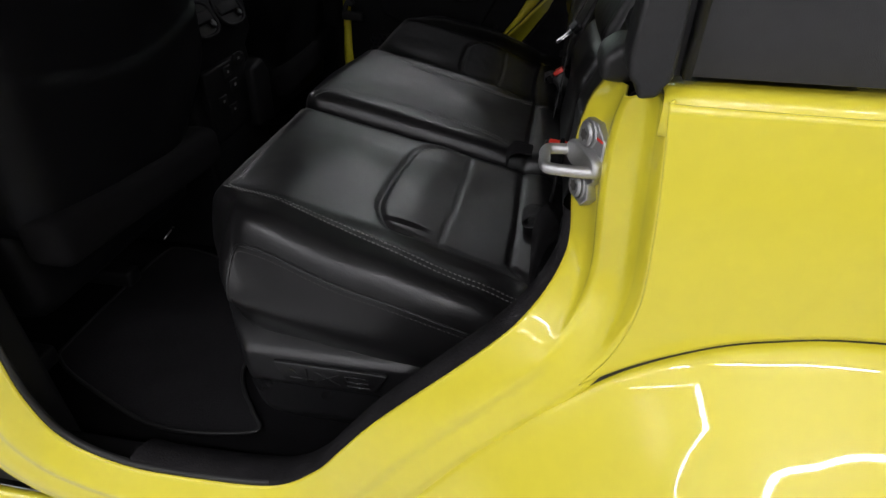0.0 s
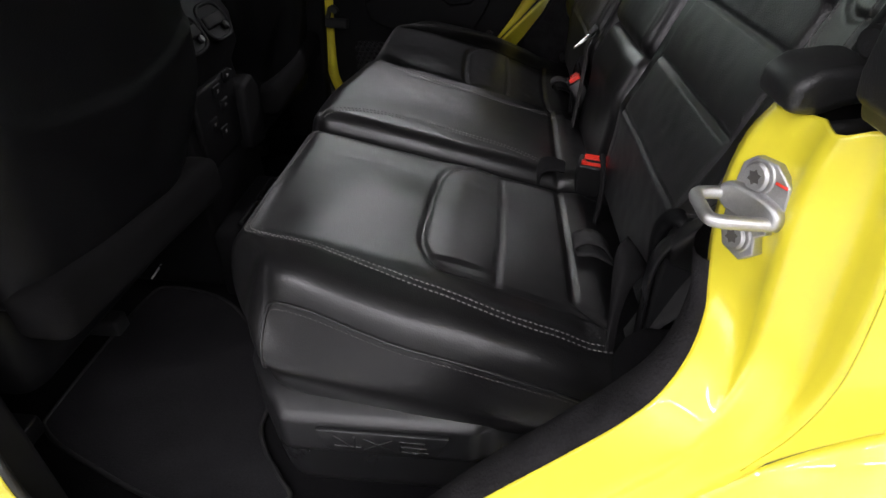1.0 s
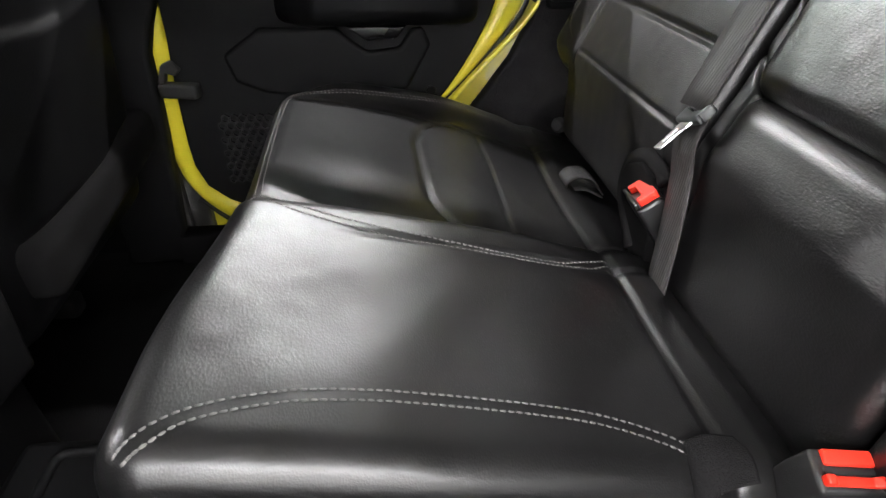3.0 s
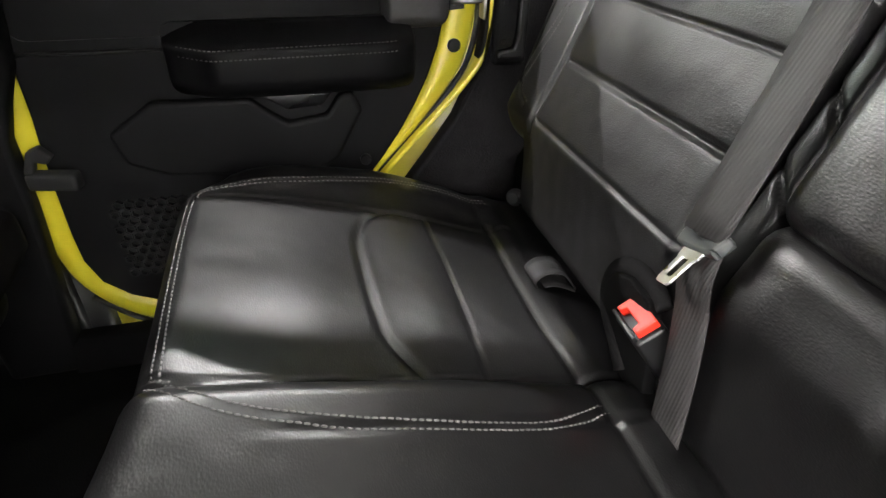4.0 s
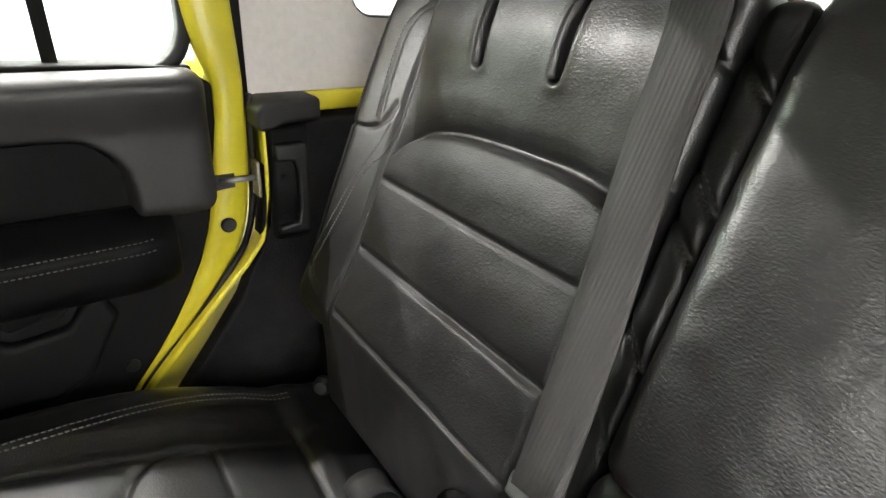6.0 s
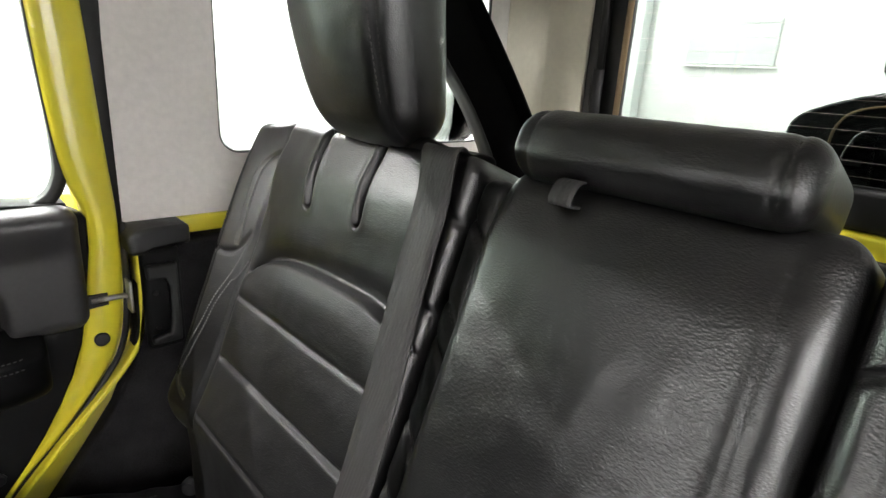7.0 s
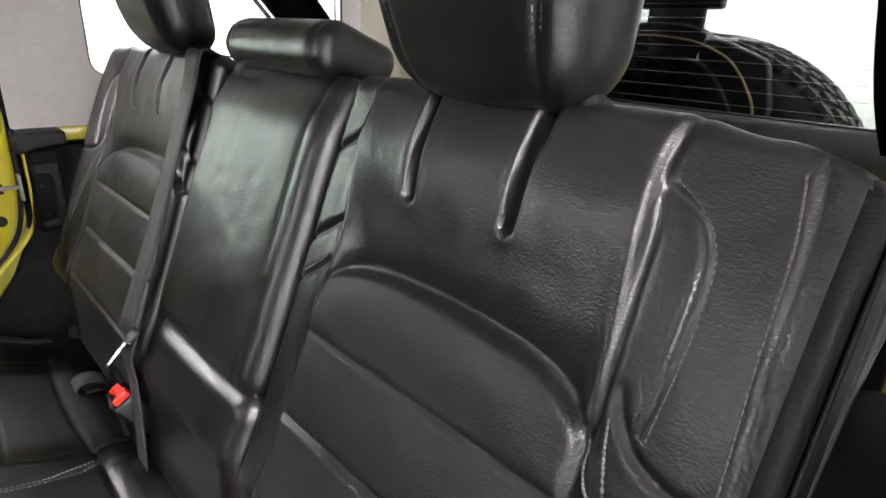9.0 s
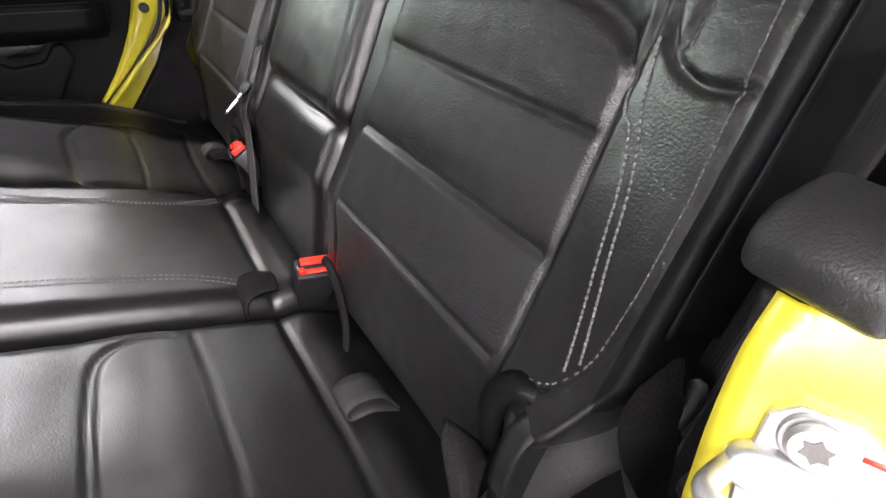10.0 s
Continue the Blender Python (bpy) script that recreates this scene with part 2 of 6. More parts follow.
def sweep(path, section, up=(0, 0, 1), closed=False, cap=True, twist=None):
    """A section (list of 2D points: side, up) carried along a path."""
    path = np.array(path, float)
    n, k = len(path), len(section)
    tang = np.gradient(path, axis=0)
    if closed:
        tang = np.roll(path, -1, 0) - np.roll(path, 1, 0)
    tang /= np.linalg.norm(tang, axis=1)[:, None] + 1e-9
    up = np.array(up, float)
    verts, faces = [], []
    for i in range(n):
        u = up if up.ndim == 1 else up[i]
        side = np.cross(tang[i], u)
        side /= np.linalg.norm(side) + 1e-9
        upv = np.cross(side, tang[i])
        for a, b in section:
            verts.append(path[i] + side * a + upv * b)
    for i in range(n if closed else n - 1):
        j = (i + 1) % n
        for q in range(k):
            r = (q + 1) % k
            faces.append((i * k + q, i * k + r, j * k + r, j * k + q))
    if cap and not closed:
        faces.append(tuple(range(k))[::-1])
        faces.append(tuple(range((n - 1) * k, n * k)))
    return verts, faces


def ring(r, n=10, r2=None):
    return [(r * math.cos(2 * math.pi * i / n), (r2 or r) * math.sin(2 * math.pi * i / n)) for i in range(n)]


def tube(name, path, r, n=10, r2=None, up=(0, 0, 1), closed=False):
    return mesh_of(name, *sweep(path, ring(r, n, r2), up, closed))


def strap_section(width, thick):
    w, t = width / 2, thick / 2
    return [(-w, -t * 0.4), (-w * 0.96, -t), (w * 0.96, -t), (w, -t * 0.4), (w, t * 0.4), (w * 0.96, t), (-w * 0.96, t), (-w, t * 0.4)]


def line_dist(p, line):
    """Distance of 2D points from a polyline."""
    line = np.array(line, float)
    best = np.full(len(p), 1e9)
    for a, b in zip(line[:-1], line[1:]):
        d = b - a
        t = np.clip(((p - a) @ d) / (d @ d + 1e-12), 0, 1)
        best = np.minimum(best, np.hypot(*(p - a - t[:, None] * d).T))
    return best


def smoothstep(x, a, b):
    t = np.clip((x - a) / (b - a), 0, 1)
    return t * t * (3 - 2 * t)


def wobble(p, scale, seed=0.0):
    """Soft uneven swell, about -1 to 1."""
    return np.array([noise.noise((float(x) * scale, float(y) * scale, seed * 7.3)) for x, y in p[:, :2]]) * 1.4


def lattice(na, nb, nc):
    """The outer shell of a grid of na x nb x nc cells: indices of its points and its faces."""
    idx = np.full((na + 1, nb + 1, nc + 1), -1)
    shell = np.zeros(idx.shape, bool)
    shell[[0, -1]] = shell[:, [0, -1]] = True
    shell[:, :, [0, -1]] = True
    ijk = np.argwhere(shell)
    idx[tuple(ijk.T)] = np.arange(len(ijk))
    faces = []

    def quads(g, flip):
        q = np.stack([g[:-1, :-1], g[1:, :-1], g[1:, 1:], g[:-1, 1:]], -1).reshape(-1, 4)
        faces.append(q[:, ::-1] if flip else q)
    quads(idx[:, :, 0], True), quads(idx[:, :, -1], False)
    quads(idx[:, 0, :], False), quads(idx[:, -1, :], True)
    quads(idx[0, :, :], True), quads(idx[-1, :, :], False)
    return ijk, np.vstack(faces)


def pillow(lo, hi, r, res, shape, mirror=False):
    """A stuffed, round-edged block in its own coordinates (a, b, c), bent into place by shape(). Returns its mesh and
    a function that gives places and normals on its upper face (c = hi) for points (a, b)."""
    lo, hi = np.array(lo, float), np.array(hi, float)
    n = np.maximum(2, np.round((hi - lo) / np.array(res)).astype(int))
    ijk, faces = lattice(*n)

    def bend(p):
        core = np.clip(p, lo + r, hi - r)
        d = p - core
        length = np.linalg.norm(d, axis=1)
        over = length > 1e-9
        q = p.copy()
        q[over] = core[over] + d[over] / length[over, None] * np.minimum(r, 1e9)
        w = shape(q)
        if mirror:
            w = w * [1, -1, 1] + [0, 2 * CY, 0]
        return w

    verts = bend(lo + ijk / n * (hi - lo))
    if mirror:
        faces = faces[:, ::-1]

    def surf(ab):
        ab = np.array(ab, float)
        top = lambda q: bend(np.column_stack([q, np.full(len(q), hi[2])]))
        e = 0.002
        p = top(ab)
        n1 = np.cross(top(ab + [e, 0]) - top(ab - [e, 0]), top(ab + [0, e]) - top(ab - [0, e]))
        core = bend(np.column_stack([ab, np.full(len(ab), (lo[2] + hi[2]) / 2)]))
        n1[np.einsum("ij,ij->i", n1, p - core) < 0] *= -1
        return p, n1 / (np.linalg.norm(n1, axis=1)[:, None] + 1e-12)
    def flank(bc):
        bc = np.array(bc, float)
        q = lambda w, a: bend(np.column_stack([np.full(len(w), a), w]))
        p, e = q(bc, lo[0]), 0.002
        n1 = np.cross(q(bc + [e, 0], lo[0]) - q(bc - [e, 0], lo[0]), q(bc + [0, e], lo[0]) - q(bc - [0, e], lo[0]))
        n1[np.einsum("ij,ij->i", n1, p - q(bc, lo[0] + 0.08)) < 0] *= -1
        return p, n1 / (np.linalg.norm(n1, axis=1)[:, None] + 1e-12)
    surf.flank = flank
    return verts, faces, surf


def stitches(surf, line, step=0.0062, length=0.0046, width=0.0018, lift=0.0005, offset=0.0):
    """Short threads laid on a surface along a line of (a, b) points."""
    line = np.array(line, float)
    seg = np.hypot(*np.diff(line, axis=0).T)
    s = np.concatenate([[0], np.cumsum(seg)])
    at = np.arange(step / 2, s[-1], step)
    pos = np.column_stack([np.interp(at, s, line[:, k]) for k in (0, 1)])
    t2 = np.column_stack([np.interp(at + step * 0.3, s, line[:, k]) - np.interp(at - step * 0.3, s, line[:, k]) for k in (0, 1)])
    t2 /= np.linalg.norm(t2, axis=1)[:, None] + 1e-12
    pos = pos + np.column_stack([-t2[:, 1], t2[:, 0]]) * offset
    p, nrm = surf(pos)
    q, _ = surf(pos + t2 * 0.002)
    t = q - p
    t /= np.linalg.norm(t, axis=1)[:, None] + 1e-12
    side = np.cross(nrm, t)
    verts, faces = [], []
    for i in range(len(p)):
        k = len(verts)
        for e, w, h in ((-0.5, 0.45, -0.3), (-0.25, 1.0, 0.75), (0.25, 1.0, 0.75), (0.5, 0.45, -0.3)):
            for sgn, up in ((-0.5, 0.0), (0.0, 1.0), (0.5, 0.0)):
                verts.append(p[i] + t[i] * e * length + side[i] * sgn * w * width + nrm[i] * (lift + (up * h) * width * 0.7))
        for e in range(3):
            a = k + e * 3
            faces += [(a, a + 1, a + 4, a + 3), (a + 1, a + 2, a + 5, a + 4)]
    return verts, faces


def gather(*pieces):
    verts, faces = [], []
    for v, f in pieces:
        k = len(verts)
        verts += list(v)
        faces += [tuple(i + k for i in q) for q in f]
    return verts, faces


def disc(mid, normal, r, depth, n=20, bevel=0.0):
    """A short round pin: its middle, the way it faces, radius and depth."""
    bm = bmesh.new()
    bmesh.ops.create_cone(bm, cap_ends=True, segments=n, radius1=r, radius2=r, depth=depth)
    if bevel:
        bmesh.ops.bevel(bm, geom=[e for e in bm.edges if e.calc_face_angle(0) > 0.8], offset=bevel, segments=2, affect="EDGES")
    m = Matrix.Translation(mid) @ Vector(normal).to_track_quat("Z", "Y").to_matrix().to_4x4()
    bmesh.ops.transform(bm, matrix=m, verts=bm.verts)
    for f in bm.faces:
        f.smooth = len(f.verts) == 4
    return bm


def resample(points, n):
    q = smooth_line(points, 400)
    s = np.concatenate([[0], np.cumsum(np.linalg.norm(np.diff(q, axis=0), axis=1))])
    at = np.linspace(0, s[-1], n)
    return np.column_stack([np.interp(at, s, q[:, k]) for k in range(q.shape[1])])


def loft(rows, flip=False, closed=False):
    """A skin over rows of points of equal number."""
    rows = [np.array(r, float) for r in rows]
    n = len(rows[0])
    verts = np.vstack(rows)
    faces = []
    for i in range(len(rows) - 1):
        for j in range(n if closed else n - 1):
            k = (j + 1) % n
            q = (i * n + j, i * n + k, (i + 1) * n + k, (i + 1) * n + j)
            faces.append(q[::-1] if flip else q)
    return list(verts), faces


def thickened(verts, faces, depth):
    """A skin turned into a closed sheet of some depth."""
    v = np.array(verts, float)
    f = np.array(faces, int)
    nrm = np.cross(v[f[:, 2]] - v[f[:, 0]], v[f[:, 3]] - v[f[:, 1]])
    vn = np.zeros_like(v)
    for k in range(4):
        np.add.at(vn, f[:, k], nrm)
    vn /= np.linalg.norm(vn, axis=1)[:, None] + 1e-12
    out = [tuple(q) for q in f] + [tuple(q[::-1] + len(v)) for q in f]
    edges = {}
    for q in f:
        for a, b in zip(q, np.roll(q, -1)):
            edges[(a, b)] = True
    for a, b in edges:
        if (b, a) not in edges:
            out.append((b, a, a + len(v), b + len(v)))
    return mesh_of("sheet", np.vstack([v, v - vn * depth]), out)


# ---- seat cushions ----
def cushion_top(x):
    return 1.031 - 0.23 * (x + 0.435)


def drawn_back(a, b):
    """The far part of the wide cushion starts a little further back."""
    return 0.030 * smoothstep(a, -0.05, 0.20) * (1 - smoothstep(b, -0.22, 0.02))


def before_draw(line):
    q = np.array(line, float)
    b = q[:, 1].copy()
    for _ in range(12):
        b = q[:, 1] - drawn_back(q[:, 0], b)
    return [(float(y), float(x)) for y, x in zip(q[:, 0], b)]


def insert_lines(side):
    """Seams of one outer seat's cushion, near (1) or far (-1), as (y, x) lines, each with its depth and width."""
    if side > 0:
        arc = resample([(-0.508, -0.165), (-0.506, -0.192), (-0.492, -0.207), (-0.460, -0.222), (-0.434, -0.2265), (-0.393, -0.226), (-0.330, -0.224), (-0.262, -0.220), (-0.226, -0.213), (-0.203, -0.196), (-0.190, -0.165), (-0.189, -0.14)], 40)
        edge = [(-0.506, -0.192), (-0.509, -0.122), (-0.511, -0.025), (-0.530, 0.024)]
        mid = [(-0.185, -0.116), (-0.280, -0.114), (-0.382, -0.117), (-0.508, -0.123)]
        strip = [(-0.160, -0.016), (-0.285, -0.015), (-0.38, -0.014), (-0.490, -0.017), (-0.53, 0.02)]
        return [(arc, 0.0056, 0.0038), (edge, 0.003, 0.003), (mid, 0.003, 0.0026), (strip, 0.0055, 0.0045)]
    arc = before_draw(resample([(0.519, -0.12), (0.520, -0.150), (0.508, -0.180), (0.485, -0.199), (0.443, -0.212), (0.400, -0.213), (0.356, -0.212), (0.300, -0.209), (0.272, -0.204), (0.240, -0.190), (0.201, -0.171)], 40))
    edge = before_draw([(0.534, -0.405), (0.531, -0.338), (0.525, -0.25), (0.520, -0.18), (0.518, -0.10), (0.511, -0.009), (0.525, 0.03)])
    mid = before_draw([(0.515, -0.106), (0.375, -0.102), (0.28, -0.104), (0.198, -0.110)])
    strip = before_draw([(0.53, -0.002), (0.408, -0.010), (0.288, -0.012), (0.190, -0.006), (0.10, -0.006), (-0.03, -0.010), (-0.15, -0.012)])
    inner = before_draw([(0.214, -0.420), (0.206, -0.395), (0.208, -0.334), (0.209, -0.26), (0.201, -0.172), (0.196, -0.111), (0.192, -0.006)])
    return [(arc, 0.0070, 0.0040), (edge, 0.003, 0.003), (mid, 0.003, 0.0026), (strip, 0.0055, 0.0045), (inner, 0.004, 0.003)]


def cushion_shape(y0, y1, sides, raised):
    """Bends a block (a = y, b = x, c = height below the top) into a seat cushion."""
    seams = [line for s in sides for line in insert_lines(s)]

    def shape(p):
        a, b, c = p.T
        ab = np.column_stack([a, b])
        up = smoothstep(c, -0.08, -0.01)
        h = np.zeros(len(p))
        for q, d, w in seams:
            near = line_dist(ab, q)
            h -= d * np.exp(-(near / w) ** 2)
        for s in sides:
            e = -(a - CY) if s > 0 else (a - CY)      # distance out from the car's middle
            # side bolster: rises to the double seam, then rolls away
            h += ((0.058 * (np.clip(e, 0.27, 0.53) - 0.27)) if s > 0 else (0.086 * (np.clip(e, 0.25, 0.53) - 0.375) + 0.014 * (1 - smoothstep(e, 0.17, 0.20)))) * smoothstep(b, -0.50, -0.33) * (1 - smoothstep(b, -0.20, 0.0))
            h += 0.012 * smoothstep(e, 0.520, 0.578) * smoothstep(b, -0.46, -0.33) * (1 - smoothstep(b, -0.06, 0.03))
            h += 0.006 * np.exp(-((e - 0.34) / 0.12) ** 2 - ((b + 0.31) / 0.07) ** 2)
            inside = (e > 0.19) & (e < 0.5)
            h += np.where(inside, 0.004 * np.sin(np.clip((b + 0.226) / 0.1, 0, 1) * np.pi), 0)
        h += raised(a, b)
        h += 0.0013 * wobble(ab, 11, 1.0) + 0.0003 * wobble(ab, 42, 4.0)
        # behind the last seam the cushion drops to the backrest
        h += 0.006 * np.exp(-((b - 0.022) / 0.020) ** 2) * smoothstep(b, -0.014, 0.0)
        h -= 0.020 * smoothstep(b, 0.06, 0.13) ** 2
        z = cushion_top(np.clip(b, -0.45, 0.10)) + c + h * up
        # belly: the underside hangs lowest behind the front edge
        low = smoothstep(-c, 0.05, 0.2)
        z -= low * (0.035 * np.exp(-((b + 0.17) / 0.16) ** 2) - 0.02)
        # swelling flanks
        mid = np.exp(-((c + 0.085) / 0.055) ** 2)
        y = a.copy()
        for s in sides:
            e = -(a - CY) if s > 0 else (a - CY)
            y += (-1 if s > 0 else 1) * smoothstep(e, 0.54, 0.60) * (0.014 * mid - 0.02 * low)
        front = 1 - smoothstep(b, -0.47, -0.43)
        x = b - 0.014 * mid * front + 0.05 * low * front
        # rounded front corners seen from above
        for s in sides:
            e = -(a - CY) if s > 0 else (a - CY)
            x += 0.05 * smoothstep(e, 0.50, 0.62) ** 2 * (1 - smoothstep(b, -0.47, -0.36))
            # the outer flank draws in towards the front
            y += (1 if s > 0 else -1) * 0.045 * smoothstep(e, 0.50, 0.61) * (1 - smoothstep(b, -0.47, -0.2)) * smoothstep(c, -0.12, -0.02)
        x += drawn_back(a, b)
        return np.column_stack([x, y, z])
    return shape


def flat(a, b):
    return 0.0


def middle_raised(a, b):
    """The middle place of the wide cushion lies a little higher and rolls down to the narrow one."""
    return 0.016 * (1 - smoothstep(a, 0.165, 0.21)) - 0.012 * np.exp(-((a - 0.196) / 0.006) ** 2) \
        - 0.003 * np.exp(-((a - 0.130) / 0.004) ** 2) * smoothstep(b, -0.36, -0.30)


def seat_cushion(name, label, y0, y1, sides, raised, lines, piping):
    base = name
    v, f, surf = pillow((y0, -0.462, -0.20), (y1, 0.135, 0.0), 0.036, (0.0045, 0.0045, 0.008), cushion_shape(y0, y1, sides, raised))
    base = part("cushion", mesh_of("cushion", v, f[:, ::-1]), LEATHER_SEAT, base, label)
    sets = []
    for q in lines:
        q = smooth_line(q, 80)
        sets += [stitches(surf, q, 0.0066, 0.0051, 0.0024, offset=0.0050), stitches(surf, q, 0.0066, 0.0051, 0.0024, offset=-0.0050)]
    tagged(part("stitching", mesh_of("stitching", *gather(*sets)), THREAD, base, "double row of grey thread"), kind="stuff")
    if piping:
        # piped seam low on the flank, and the matt panel below it
        q = smooth_line([(-0.425, -0.118), (-0.428, -0.075), (-0.412, -0.045), (-0.378, -0.034), (-0.30, -0.032), (-0.20, -0.034), (-0.10, -0.036), (0.0, -0.036)], 80)
        p, nn = surf.flank(q)
        part("piping", mesh_of("piping", *sweep(p + nn * 0.0006, ring(0.0022, 8), up=(0, -1, 0))), LEATHER_SOFT, base)
        sets = [stitches(surf.flank, q, offset=-0.006, width=0.0013)]
        tagged(part("flank_stitching", mesh_of("flank_stitching", *gather(*sets)), THREAD_DARK, base, "row of dark thread"), kind="stuff")


rear_narrow = thing("rear_seat", "narrow rear seat in black leather with grey double stitching", "car seat", "rear seats")
rear_wide = thing("rear_seat", "wide rear seat for two in black leather, armrest folded up", "car seat", "rear seats")
NEAR_EDGE = [(-0.175, -0.444), (-0.30, -0.450), (-0.44, -0.449), (-0.51, -0.440), (-0.537, -0.41), (-0.548, -0.33), (-0.56, -0.22), (-0.575, -0.10), (-0.573, 0.02)]
FAR_EDGE = [(2 * CY - y, x) for y, x in NEAR_EDGE]
seat_cushion(rear_narrow, "narrow leather cushion", -0.625, -0.160, (1,), flat, [NEAR_EDGE], True)
seat_cushion(rear_wide, "wide leather cushion for two", -0.156, 0.655, (-1,), middle_raised,
                                     [[(-0.150, -0.445), (-0.135, -0.432), (-0.112, -0.405), (-0.094, -0.353), (-0.087, -0.292), (-0.087, -0.212), (-0.092, -0.13), (-0.108, -0.065), (-0.128, -0.03)],
                                      FAR_EDGE,
                                      [(0.192, -0.445), (0.176, -0.418), (0.158, -0.385), (0.143, -0.335), (0.131, -0.24), (0.125, -0.12), (0.128, -0.072), (0.137, -0.035), (0.148, -0.005)]], False)


# ---- seat backs ----
SLOPE = 0.39
NORMAL = np.array([-1, 0, SLOPE]) / math.hypot(1, SLOPE)


def back_place(y, z, c=0.0):
    """A point c metres in front of the seat backs' plane, which stands almost upright below the lowest seam."""
    y, z, c = np.broadcast_arrays(np.asarray(y, float), z, c)
    bend = np.where(z > 1.09, SLOPE, 0.11) * (z - 1.09) - 0.004 * np.exp(-((z - 1.09) / 0.03) ** 2)
    return np.stack([0.068 + bend, y, z], -1) + c[..., None] * NORMAL


ARCH = smooth_line([(-0.205, 1.29), (-0.212, 1.318), (-0.232, 1.333), (-0.262, 1.341), (-0.31, 1.346), (-0.38, 1.346), (-0.44, 1.342), (-0.476, 1.333), (-0.50, 1.320), (-0.514, 1.305)], 40)
ARCH_FAR = smooth_line([(-0.165, 1.322), (-0.189, 1.335), (-0.215, 1.341), (-0.257, 1.345), (-0.333, 1.345), (-0.405, 1.341), (-0.455, 1.331), (-0.483, 1.318), (-0.503, 1.300)], 40)
WING_SEAM = [(-0.512, 1.52), (-0.505, 1.48), (-0.51, 1.44), (-0.512, 1.39), (-0.514, 1.33), (-0.514, 1.30), (-0.516, 1.20), (-0.52, 1.08)]
PAD = smooth_line([(-0.512, 1.467), (-0.534, 1.456), (-0.545, 1.441), (-0.549, 1.424), (-0.550, 1.402), (-0.549, 1.378), (-0.547, 1.352), (-0.545, 1.330)], 40)
PAD_FOOT = smooth_line([(-0.524, 1.350), (-0.531, 1.336), (-0.540, 1.325), (-0.552, 1.317), (-0.573, 1.312), (-0.602, 1.315)], 30)
OUT_SEAM = smooth_line([(-0.588, 1.50), (-0.595, 1.455), (-0.598, 1.40), (-0.604, 1.32), (-0.608, 1.25), (-0.606, 1.20), (-0.598, 1.158), (-0.576, 1.120), (-0.55, 1.105)], 40)
IN_SEAM = [(-0.200, 1.52), (-0.203, 1.38), (-0.205, 1.32), (-0.198, 1.20), (-0.192, 1.08), (-0.19, 0.95)]
LINE_A, LINE_B, LINE_C = 1.097, 1.181, 1.267


